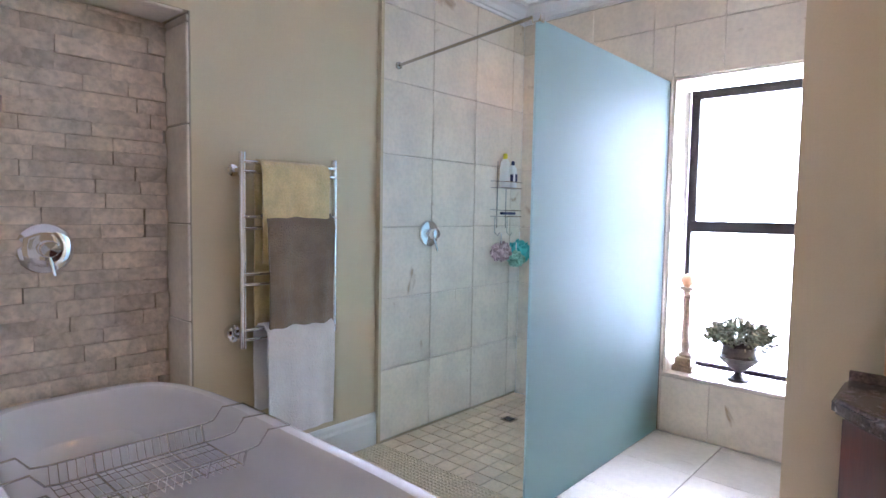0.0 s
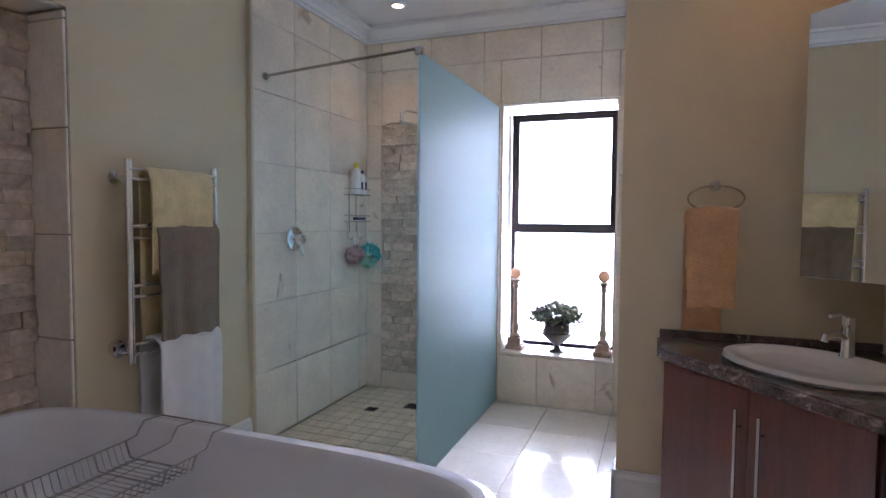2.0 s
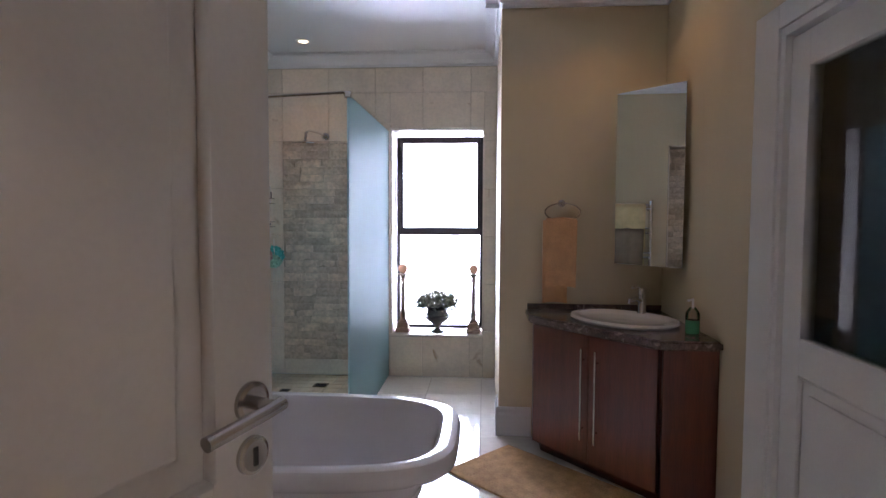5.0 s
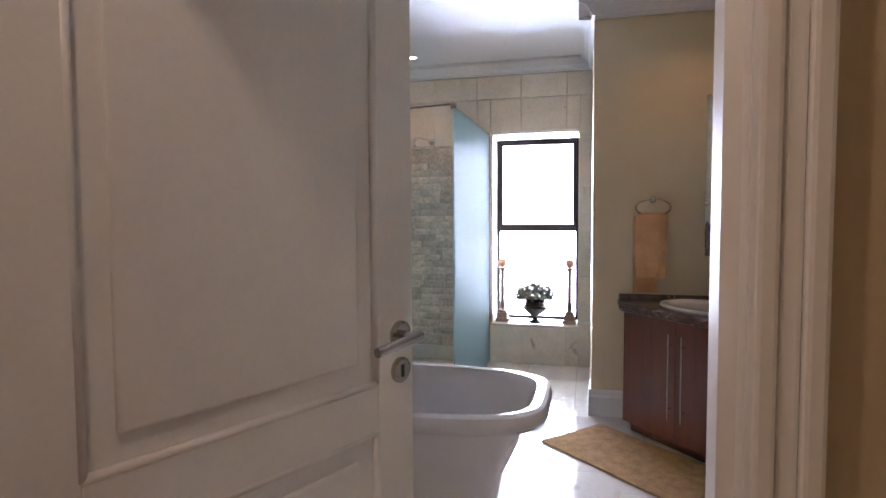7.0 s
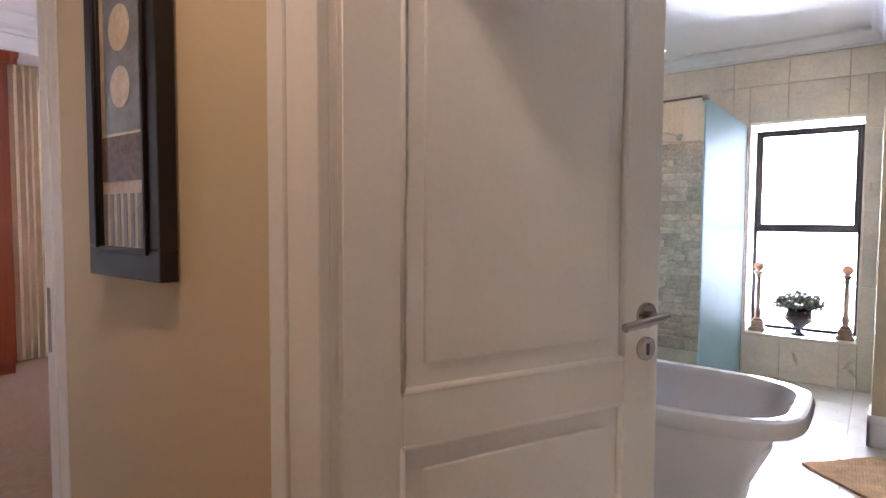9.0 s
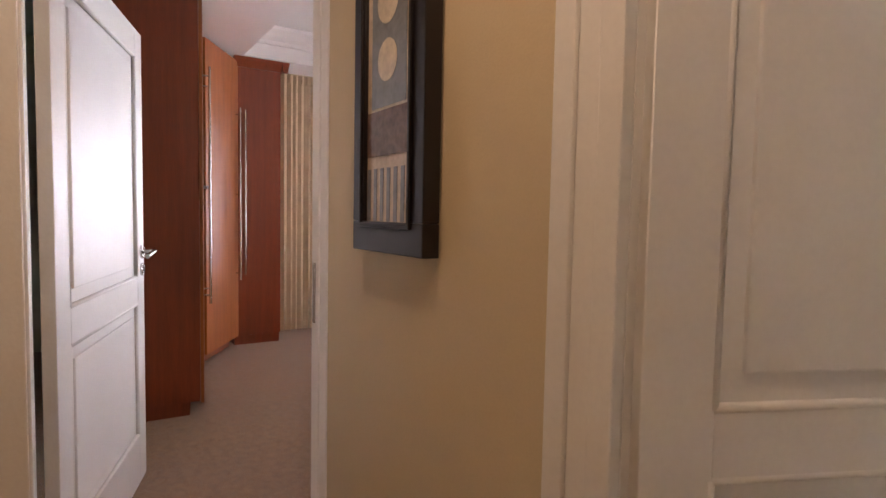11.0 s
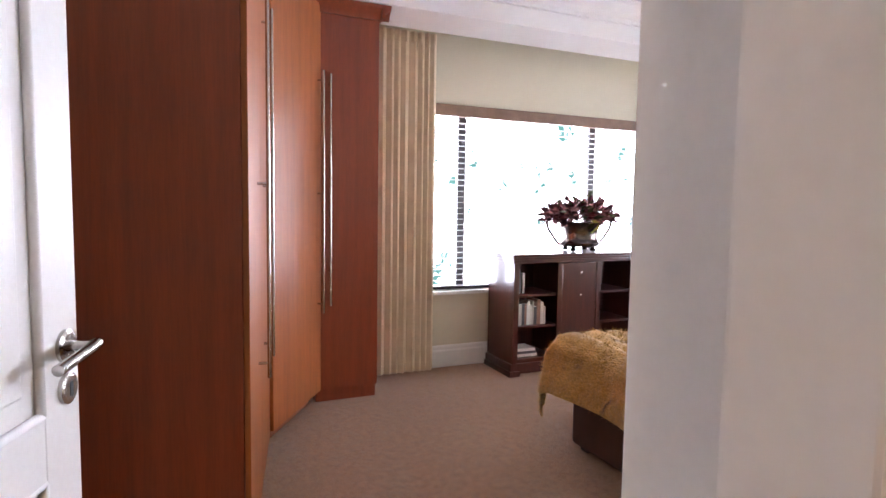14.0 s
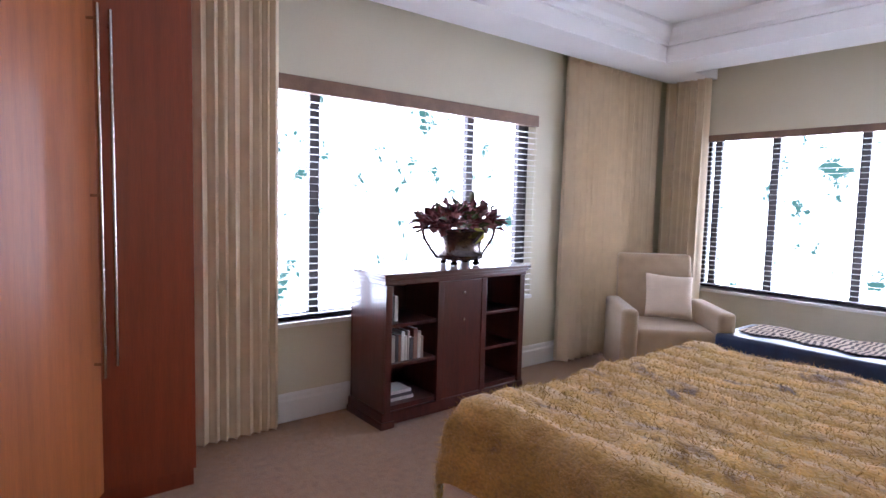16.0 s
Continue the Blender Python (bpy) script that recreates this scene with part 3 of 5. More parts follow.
def shower_mixer(loc, r=0.085):
    v = thing("mixer_valve", pose(*loc), "round chrome mixer plate with a lever, on the wall", "tap")
    bm = bmesh.new()
    lathe(bm, [(r, 0), (r, 0.004), (r * 0.92, 0.012), (r * 0.5, 0.018), (0.0, 0.02)], 40, axis="x")
    part("plate", bm, CHROME, v)
    bm = bmesh.new()
    lathe(bm, [(0.032, 0.015), (0.032, 0.06), (0.028, 0.068), (0.0, 0.07)], 28, axis="x")
    part("knob", bm, CHROME, v)
    bm = bmesh.new()
    tube(bm, [(0.045, 0, -0.02), (0.05, 0.01, -0.06), (0.06, 0.015, -0.10)], 0.006, 8)
    part("lever", bm, CHROME, v)
    return v


shower_mixer((-2.955, 0.105, 1.131), 0.095)
shower_mixer((-2.738, 1.972, 1.168), 0.08)

# heated towel rail
RY0, RY1 = 0.755, 1.235
rail = thing("towel_rail", pose(-2.765, 0.995, 0.70), "polished steel ladder towel rail on the wall", "towel rail")
for y in (RY0 - 0.995, RY1 - 0.995):
    lo = -0.01 if y < 0 else 0.0
    bm = tube(bmesh.new(), [(0.085, y, lo), (0.085, y, 0.835)], 0.016, 16)
    part("post", bm, CHROME, rail)
for z in (0.794, 0.753, 0.56, 0.511, 0.313, 0.268, 0.07, 0.028):
    bm = tube(bmesh.new(), [(0.095, RY0 - 0.995, z), (0.105, -0.2, z), (0.105, 0.2, z), (0.095, RY1 - 0.995, z)], 0.008, 10)
    part("bar", bm, CHROME, rail)
for y, z in ((RY0 - 0.995, 0.76), (RY1 - 0.995, 0.76), (RY0 - 0.995, 0.03), (RY1 - 0.995, 0.03)):
    bm = bmesh.new()
    lathe(bm, [(0.026, 0), (0.026, 0.006), (0.010, 0.01), (0.010, 0.08)], 20, (0, y, z), "x")
    part("bracket", bm, CHROME, rail)
bm = bmesh.new()
lathe(bm, [(0.034, 0.0), (0.036, 0.01), (0.033, 0.03), (0.02, 0.034), (0.0, 0.035)], 24, (0, RY0 - 1.005, 0.05), "x")
part("switch", bm, CHROME, rail)


def hung_towel(name, y0, y1, ztop, front, back, m, label, x=-2.66, depth=0.03, wave=0.0022, seed=0.0):
    """A towel folded over a bar: front and back falls of their own lengths."""
    t = thing(name, pose(x, (y0 + y1) / 2, ztop), label, "towel")
    w = y1 - y0

    def f(u, v):
        y = (u - 0.5) * w
        s = v * (front + back)
        if s < back:
            z, xx = -(back - s), -depth
        else:
            z, xx = -(s - back), depth
        k = min(1, abs(s - back) / 0.04)
        xx *= math.sin(k * math.pi / 2)
        z += 0.012 * (1 - k)
        n = wave * (math.sin(u * 9 + seed) + 0.6 * math.sin(u * 21 + 2 * seed) + 0.5 * noise.noise((u * 4, v * 5, seed))) * min(1, k) * (0.4 + abs(z))
        return Vector((xx + n * 3, y * (1 + 0.02 * math.sin(z * 9 + seed)), z))
    bm = sheet(bmesh.new(), f, 28, 44, 0.010)
    part("cloth", bm, m, t, smooth=80)
    return t


hung_towel("towel", 0.815, 1.165, 1.500, 0.44, 0.72, T_YEL, "folded yellow waffle towel over the rail's top bars", seed=0.5)
hung_towel("towel", 0.835, 1.185, 1.265, 0.56, 0.50, T_BRN, "folded brown towel over the middle bars", x=-2.655, depth=0.045, seed=1.7)
hung_towel("towel", 0.825, 1.172, 0.785, 0.50, 0.40, T_WHT, "folded white towel over the lowest bars", x=-2.65, depth=0.055, seed=2.9)

# frosted screen and its stay
scr = thing("shower_screen", pose(-1.71, 1.50, 0), "tall frosted blue-tinted glass shower screen", "shower screen")
part("glass", boxes(((-0.005, 0, 0.004), (0.005, 1.427, 2.08)), bevel=0.0015), FROST, scr)
part("wall_channel", boxes(((-0.009, 1.415, 0.004), (-0.006, 1.429, 2.07)), ((0.006, 1.415, 0.004), (0.009, 1.429, 2.07)), bevel=0.001), STEEL, scr)
part("clamp", boxes(((-0.02, -0.006, 2.06), (0.02, 0.03, 2.10)), bevel=0.006), CHROME, scr)
bar = thing("stay_bar", pose(-2.745, 1.715, 2.095), "thin steel stay bar from the wall to the screen", "rail")
bm = tube(bmesh.new(), [(0, 0, 0), (1.035, -0.20, 0.0)], 0.008, 12)
part("rod", bm, STEEL, bar)
bm = bmesh.new()
lathe(bm, [(0.02, 0), (0.02, 0.012), (0.012, 0.016), (0.009, 0.03)], 18, axis="x")
part("flange", bm, STEEL, bar)

# rain shower
sh = thing("rain_shower", pose(-2.24, 2.92, 2.035), "round chrome rain shower head on a wall arm", "shower head")
bm = tube(bmesh.new(), [(0.0, 0.0, 0), (0, -0.10, 0.02), (0, -0.22, 0.02), (0, -0.27, -0.005), (0, -0.28, -0.06)], 0.010, 12)
part("arm", bm, CHROME, sh, m=pose(0, 0, 0, 0, 0, -20))
bm = bmesh.new()
lathe(bm, [(0.0, -0.085), (0.10, -0.085), (0.105, -0.078), (0.09, -0.068), (0.03, -0.058), (0.014, -0.045), (0.0, -0.045)], 32, (-0.097, -0.263, -0.012))
part("head", bm, CHROME, sh)
bm = bmesh.new()
lathe(bm, [(0.03, 0), (0.03, -0.008), (0.015, -0.012)], 24, axis="y")
part("flange", bm, CHROME, sh)

# wire caddy with bottles and puffs
cad = thing("shower_caddy", pose(-2.735, 2.68, 1.225), "two-tier chrome wire caddy on the tiles", "shower caddy")
for z, n in ((0.24, 6), (0.05, 6)):
    bm = bmesh.new()
    tube(bm, [(0.005, -0.12, z), (0.10, -0.10, z), (0.115, 0, z), (0.10, 0.10, z), (0.005, 0.12, z)], 0.003, 6)
    tube(bm, [(0.005, -0.12, z + 0.045), (0.10, -0.10, z + 0.04), (0.12, 0, z + 0.04), (0.10, 0.10, z + 0.04), (0.005, 0.12, z + 0.045)], 0.003, 6)
    for i in range(n):
        y = -0.09 + 0.18 * i / (n - 1)
        tube(bm, [(0.005, y, z), (0.105, y, z)], 0.0018, 5)
    part("basket", bm, WIRE, cad)
for y in (-0.05, 0.05):
    bm = tube(bmesh.new(), [(0.006, y, 0.42), (0.006, y, -0.03)], 0.003, 6)
    part("upright", bm, WIRE, cad)
for y in (-0.07, 0.07):
    bm = tube(bmesh.new(), [(0.006, y, 0.05), (0.006, y, -0.06), (0.03, y, -0.08), (0.05, y, -0.06)], 0.0025, 6)
    part("hook", bm, WIRE, cad)
PW = mat("white_plastic", (0.8, 0.8, 0.8), 0.35, vary=0.02)
PY = mat("yellow_plastic", (0.75, 0.66, 0.04), 0.35, vary=0.03)
PB = mat("navy_label", (0.03, 0.04, 0.12), 0.4)


def bottle(x, y, z, h, w, body, cap, capc, label, band=None):
    b = thing("bottle", pose(x, y, z), label, "bottle")
    bm = bmesh.new()
    loft(bm, [superring(0, 0, w * a, w * c, h * zz, 2.6, 24) for a, c, zz in ((0.45, 0.28, 0), (0.5, 0.32, 0.03), (0.5, 0.32, 0.6), (0.42, 0.28, 0.8), (0.2, 0.18, 0.92))])
    part("body", bm, body, b)
    bm = bmesh.new()
    lathe(bm, [(w * 0.19, h * 0.915), (w * 0.2, h * 1.05), (w * 0.14, h * 1.09), (0, h * 1.1)], 16)
    part("cap", bm, capc, b)
    if band:
        part("label", boxes(((-w * 0.30, -w * 0.335, h * 0.25), (w * 0.30, -w * 0.325, h * 0.55)), ((w * 0.495, -w * 0.2, h * 0.25), (w * 0.508, w * 0.2, h * 0.55))), band, b)
    return b


bottle(-2.68, 2.645, 1.470, 0.205, 0.075, PW, 1, PY, "white shampoo bottle with a yellow cap, in the caddy")
bottle(-2.68, 2.735, 1.470, 0.165, 0.06, PW, 1, PB, "white bottle with a dark cap and label", PB)
rz_ = thing("razor", pose(-2.67, 2.60, 1.287), "dark blue comb lying in the caddy", "comb")
part("body", boxes(((-0.012, 0.0, 0), (0.012, 0.15, 0.018)), bevel=0.005), PB, rz_)


def puff(x, y, z, r, col, label, seed):
    random.seed(seed)
    p = thing("bath_puff", pose(x, y, z), label, "bath puff")
    bm = bmesh.new()
    for i in range(70):
        d = Vector((random.gauss(0, 1), random.gauss(0, 1), random.gauss(0, 1))).normalized()
        c = d * r * random.uniform(0.45, 0.8)
        u = d.orthogonal().normalized()
        v = d.cross(u)
        s = r * random.uniform(0.3, 0.42)
        ring = [bm.verts.new(c + s * (math.cos(k * math.tau / 9) * u + math.sin(k * math.tau / 9) * v) + d * s * 0.5 * math.sin(k * 2.1 + i)) for k in range(9)]
        m0 = bm.verts.new(c - d * s * 0.2)
        for k in range(9):
            bm.faces.new((m0, ring[k], ring[(k + 1) % 9]))
    part("netting", bm, mat("net", col, 0.6, vary=0.15), p, smooth=70)
    part("cord", tube(bmesh.new(), [(0, 0, r * 0.5), (0, 0, r + 0.045)], 0.003, 6), PW, p)


puff(-2.665, 2.60, 1.04, 0.080, (0.62, 0.45, 0.45), "grey-pink net bath puff hanging from the caddy", 3)
puff(-2.655, 2.80, 1.035, 0.092, (0.10, 0.60, 0.60), "turquoise net bath puff hanging from the caddy", 4)
puff(-2.62, 2.71, 0.99, 0.065, (0.40, 0.70, 0.55), "pale green net bath puff hanging from the caddy", 5)

# drains in the shower floor
for x, y, s in ((-2.44, 2.42, 0.04), (-2.20, 2.58, 0.055)):
    d = thing("floor_drain", pose(x, y, 0.002), "square steel floor drain in the shower floor", "drain")
    part("plate", boxes(((-s, -s, 0), (s, s, 0.004)), bevel=0.001), STEEL, d)
    part("grate", boxes(*[((-s * 0.75, -s * 0.7 + i * s * 0.3, 0.004), (s * 0.75, -s * 0.6 + i * s * 0.3, 0.006)) for i in range(5)]), BLACKP, d)

# sill with candlesticks and urn
structure("window_sill", boxes(((WX0, 2.925, WZ0 - 0.02), (WX1, 3.20, WZ0)), bevel=0.003), STONE_T, "pale stone window sill")
structure("window_reveal", boxes(((WX0, 2.945, WZ0), (WX0 + 0.012, 3.20, WZ1)), ((WX1 - 0.012, 2.945, WZ0), (WX1, 3.20, WZ1)), ((WX0 + 0.012, 2.945, WZ1 - 0.012), (WX1 - 0.012, 3.20, WZ1))), STONE_T, "pale stone window reveal")
AGED = mat("aged_carved_wood", (0.30, 0.21, 0.15), 0.65, vary=0.3, scale=18, bump=0.4, fine=80)
WAX = mat("peach_wax", (0.78, 0.42, 0.25), 0.5, vary=0.06)
URN = mat("dark_metal_urn", (0.05, 0.04, 0.035), 0.4, 0.5, vary=0.4, scale=14, bump=0.2)


def candlestick(x, y, z, m_):
    c = thing("candlestick", pose(x, y, z), "turned wooden candlestick with a ball candle, on the sill", "candlestick", "candlesticks on the sill")
    part("base", boxes(((-0.06, -0.06, 0), (0.06, 0.06, 0.035)), ((-0.048, -0.048, 0.035), (0.048, 0.048, 0.085)), bevel=0.006), AGED, c)
    bm = bmesh.new()
    lathe(bm, [(0.034, 0.085), (0.04, 0.10), (0.022, 0.115), (0.026, 0.14), (0.030, 0.16), (0.018, 0.20), (0.021, 0.30), (0.016, 0.44), (0.026, 0.455), (0.018, 0.47), (0.022, 0.485), (0.045, 0.50), (0.045, 0.508), (0.0, 0.509)], 20)
    part("stem", bm, AGED, c)
    bm = bmesh.new()
    lathe(bm, [(0.012, 0.508)] + [(0.042 * math.sin(a), 0.55 - 0.042 * math.cos(a)) for a in (0.4, 0.8, 1.2, 1.57, 2.0, 2.4, 2.8, 3.0)] + [(0.0, 0.592)], 24)
    part("candle", bm, WAX, c)
    return c


candlestick(-1.60, 3.06, WZ0, 0)
candlestick(-0.985, 3.06, WZ0, 0)
urn = thing("urn_planter", pose(-1.30, 3.06, WZ0), "dark footed metal urn holding a small-leaved plant", "planter")
bm = bmesh.new()
lathe(bm, [(0.0, 0), (0.055, 0), (0.055, 0.012), (0.030, 0.025), (0.018, 0.05), (0.03, 0.06), (0.085, 0.10), (0.115, 0.135), (0.125, 0.145), (0.10, 0.155), (0.09, 0.20), (0.118, 0.225), (0.108, 0.228), (0.08, 0.20), (0.0, 0.19)], 28)
part("urn", bm, URN, urn)


def leaf_cluster(n, rx, ry, rz, zc, size, seed, width=0.5, stems=True):
    """Many small bent leaves on a dome."""
    random.seed(seed)
    bm = bmesh.new()
    for i in range(n):
        d = Vector((random.gauss(0, 1), random.gauss(0, 1), abs(random.gauss(0, 0.9)) - 0.25)).normalized()
        k = random.uniform(0.15, 1.0) ** 0.6
        c = Vector((d.x * rx * k, d.y * ry * k, zc + d.z * rz * k))
        ax = (d + 0.7 * Vector((random.uniform(-1, 1), random.uniform(-1, 1), random.uniform(-1, 1)))).normalized()
        s = ax.orthogonal().normalized()
        s = (Matrix.Rotation(random.uniform(0, 6.28), 3, ax) @ s)
        up = ax.cross(s)
        L_ = size * random.uniform(0.6, 1.25)
        w_ = L_ * width * 0.5
        P = [c, c + ax * L_ * 0.45 + s * w_ + up * L_ * 0.08, c + ax * L_ - up * L_ * 0.1, c + ax * L_ * 0.45 - s * w_ + up * L_ * 0.08]
        v = [bm.verts.new(p) for p in P]
        bm.faces.new((v[0], v[1], v[2]))
        bm.faces.new((v[0], v[2], v[3]))
    return bm


SAGE = mat("sage_leaf", (0.29, 0.30, 0.20), 0.6, vary=0.45, scale=30)
SAGE2 = mat("pale_leaf", (0.50, 0.44, 0.30), 0.6, vary=0.35, scale=30)
part("foliage", leaf_cluster(1500, 0.18, 0.12, 0.12, 0.235, 0.034, 7), SAGE, urn)
part("blossom", leaf_cluster(500, 0.19, 0.12, 0.125, 0.26, 0.026, 8), SAGE2, urn)

# vanity
VT = 0.755  # underside of the vanity top
van = thing("vanity_cabinet", pose(0, 0, 0), "cherry wood corner vanity cabinet with two doors", "cabinet")
part("body", prism(bmesh.new(), [(-0.595, 1.648), (-0.595, 1.405), (-0.072, 0.79), (0.172, 0.79), (0.172, 1.648)], 0.07, VT), VANITY, van)
part("plinth", prism(bmesh.new(), [(-0.56, 1.648), (-0.56, 1.43), (-0.05, 0.83), (0.172, 0.83), (0.172, 1.648)], 0.0, 0.07), VANITY, van)
D0, D1 = Vector((-0.600, 1.400, 0)), Vector((-0.082, 0.785, 0))
du = (D1 - D0).normalized()
dang = math.degrees(math.atan2(du.y, du.x))
wtot = (D1 - D0).length
for i, (a, b) in enumerate(((0.004, 0.498), (0.502, 0.996))):
    m0 = Matrix.Translation(D0) @ pose(0, 0, 0, 0, 0, dang)
    dr = part("door", boxes(((a * wtot, -0.02, 0.075), (b * wtot, 0.0, VT - 0.006)), bevel=0.003), VANITY, van, m=m0)
    hx = wtot * (0.463 if i == 0 else 0.575)
    bm = tube(bmesh.new(), [(hx, -0.045, 0.20), (hx, -0.045, 0.68)], 0.006, 10)
    for z in (0.26, 0.62):
        tube(bm, [(hx, -0.02, z), (hx, -0.045, z)], 0.004, 8)
    part("handle", bm, STEEL, dr, "slim steel bar handle")
part("side_panel", boxes(((-0.078, 0.768, 0.0), (0.172, 0.788, VT)), bevel=0.002), VANITY, van)
top = thing("worktop", pose(0, 0, VT), "polished brown granite vanity top", "worktop")
bm = prism(bmesh.new(), [(-0.64, 1.648), (-0.64, 1.395), (-0.10, 0.735), (0.172, 0.735), (0.172, 1.648)], 0.0, 0.045)
bmesh.ops.bevel(bm, geom=[e for e in bm.edges if abs(e.verts[0].co.z - e.verts[1].co.z) < 1e-4], offset=0.010, segments=3, affect="EDGES")
part("slab", bm, GRANITE, top)
part("upstand", boxes(((-0.63, 1.632, 0.045), (0.172, 1.648, 0.075)), bevel=0.003), GRANITE, top)
bs = thing("wash_basin", pose(-0.150, 1.235, 0.801, 0, 0, -48), "oval white ceramic drop-in wash basin", "basin")
bm = bmesh.new()
loft(bm, [superring(0, 0, a, b, z, 2.1, 48) for a, b, z in ((0.285, 0.215, 0.0), (0.30, 0.23, 0.012), (0.295, 0.225, 0.024), (0.26, 0.19, 0.026), (0.245, 0.165, 0.014), (0.20, 0.13, 0.007), (0.06, 0.05, 0.003))], False, True)
part("bowl", bm, CERAM, bs)
tap = thing("basin_tap", pose(-0.015, 1.375, 0.824, 0, 0, -45), "chrome single-lever basin mixer", "tap")
bm = bmesh.new()
lathe(bm, [(0.026, 0), (0.024, 0.01), (0.021, 0.10), (0.023, 0.115), (0.022, 0.14), (0.0, 0.145)], 20)
part("body", bm, CHROME, tap)
part("spout", tube(bmesh.new(), [(0, 0, 0.06), (0, -0.06, 0.085), (0, -0.125, 0.08), (0, -0.13, 0.065)], 0.012, 12), CHROME, tap)
part("lever", tube(bmesh.new(), [(0, 0, 0.14), (0, -0.05, 0.155), (0, -0.10, 0.15)], 0.007, 10), CHROME, tap)
sb = thing("soap_bottle", pose(0.105, 0.93, 0.801), "clear soap bottle with green soap and a pump", "bottle")
GRN = mat("green_soap", (0.07, 0.26, 0.12), 0.15, vary=0.05)
bm = bmesh.new()
lathe(bm, [(0.030, 0), (0.033, 0.01), (0.033, 0.06), (0.030, 0.065), (0, 0.065)], 20)
part("soap", bm, GRN, sb)
bm = bmesh.new()
lathe(bm, [(0.033, 0.065), (0.032, 0.10), (0.014, 0.125), (0.0, 0.126)], 20)
part("bottle", bm, GLASS, sb)
bm = tube(bmesh.new(), [(0, 0, 0.12), (0, 0, 0.165), (-0.03, -0.02, 0.16)], 0.006, 8)
part("pump", bm, PW, sb)

mir = thing("wall_mirror", pose(-0.141, 1.512, 1.090, 0, 0, -46.7), "tall frameless mirror across the corner above the basin", "mirror")
part("glass", boxes(((0, 0, 0), (0.417, 0.006, 0.977)), bevel=0.002), MIRROR, mir)
part("backing", boxes(((0.01, 0.0062, 0.01), (0.407, 0.02, 0.967))), BLACKP, mir)

tr_ = thing("towel_ring", pose(-0.43, 1.648, 1.442), "chrome towel ring on the wall", "towel ring")
bm = bmesh.new()
lathe(bm, [(0.022, 0), (0.022, -0.008), (0.010, -0.012), (0.008, -0.06), (0.012, -0.065), (0.0, -0.066)], 20, axis="y")
part("mount", bm, STEEL, tr_)
bm = tube(bmesh.new(), [(0.105 * math.sin(a * math.tau / 36), -0.055, -0.052 + 0.052 * math.cos(a * math.tau / 36)) for a in range(36)], 0.004, 6, closed=True)
part("ring", bm, STEEL, tr_)
hand = thing("hand_towel", pose(-0.440, 1.595, 1.338), "orange hand towel hanging through the ring", "towel")
part("cloth", sheet(bmesh.new(), lambda u, v: Vector(((u - 0.5) * (0.185 - 0.012 * v), -0.028 - 0.006 * math.sin(u * 11) * v, -v * 0.40 + 0.012 * math.sin(u * 3.1))), 24, 30, 0.012), T_ORG, hand, smooth=80)
part("back_fall", sheet(bmesh.new(), lambda u, v: Vector(((u - 0.5) * 0.15 - 0.03, 0.015 + 0.005 * math.sin(u * 9) * v, -v * 0.50 + 0.01 * math.sin(u * 3.1))), 24, 30, 0.012), T_ORG, hand, smooth=80)
part("fold", tube(bmesh.new(), [(-0.088, -0.01, -0.004), (0.0, -0.01, 0.004), (0.088, -0.01, -0.004)], 0.018, 10), T_ORG, hand)

# mats
JUTE = mat("woven_jute", (0.47, 0.28, 0.12), 0.95, vary=0.2, scale=20, bump=0.6, fine=140)
COTTON = mat("beige_cotton_loops", (0.66, 0.56, 0.40), 0.95, vary=0.12, scale=30, bump=0.6, fine=160)


def woven_mat(name, m, material, w, h, nu, nv, amp, label):
    o = thing(name, m, label, "mat")
    bm = sheet(bmesh.new(), lambda u, v: Vector((u * w, v * h, 0.012 + amp * abs(math.sin(u * nu * math.pi)) * abs(math.sin(v * nv * math.pi)))), nu * 3, nv * 3)
    part("weave", bm, material, o, smooth=80)
    part("backing", boxes(((0.002, 0.002, 0), (w - 0.002, h - 0.002, 0.011))), material, o)
    return o


woven_mat("floor_mat", pose(-1.09, 1.10, 0.0, 0, 0, -43.5), JUTE, 0.93, 0.50, 44, 24, 0.007, "honey coloured woven jute mat on the floor tiles")
woven_mat("bath_mat", pose(-2.72, 0.98, 0.0), COTTON, 1.02, 0.60, 44, 26, 0.012, "beige cotton loop bath mat beside the shower")

# downlights
BULB = glow("halogen_glow", (1.0, 0.80, 0.45), 14.0)
for x, y in ((-2.31, 2.55), (-0.22, 1.15)):
    d = thing("downlight", pose(x, y, HC), "lit round recessed downlight in the ceiling", "ceiling light", "downlights")
    bm = bmesh.new()
    lathe(bm, [(0.055, 0), (0.055, -0.006), (0.048, -0.01), (0.040, -0.008), (0.036, 0.0)], 28)
    part("ring", bm, WHITE, d)
    bm = bmesh.new()
    lathe(bm, [(0.036, -0.003), (0.0, -0.004)], 24)
    part("bulb", bm, BULB, d)

# ---- doors ----


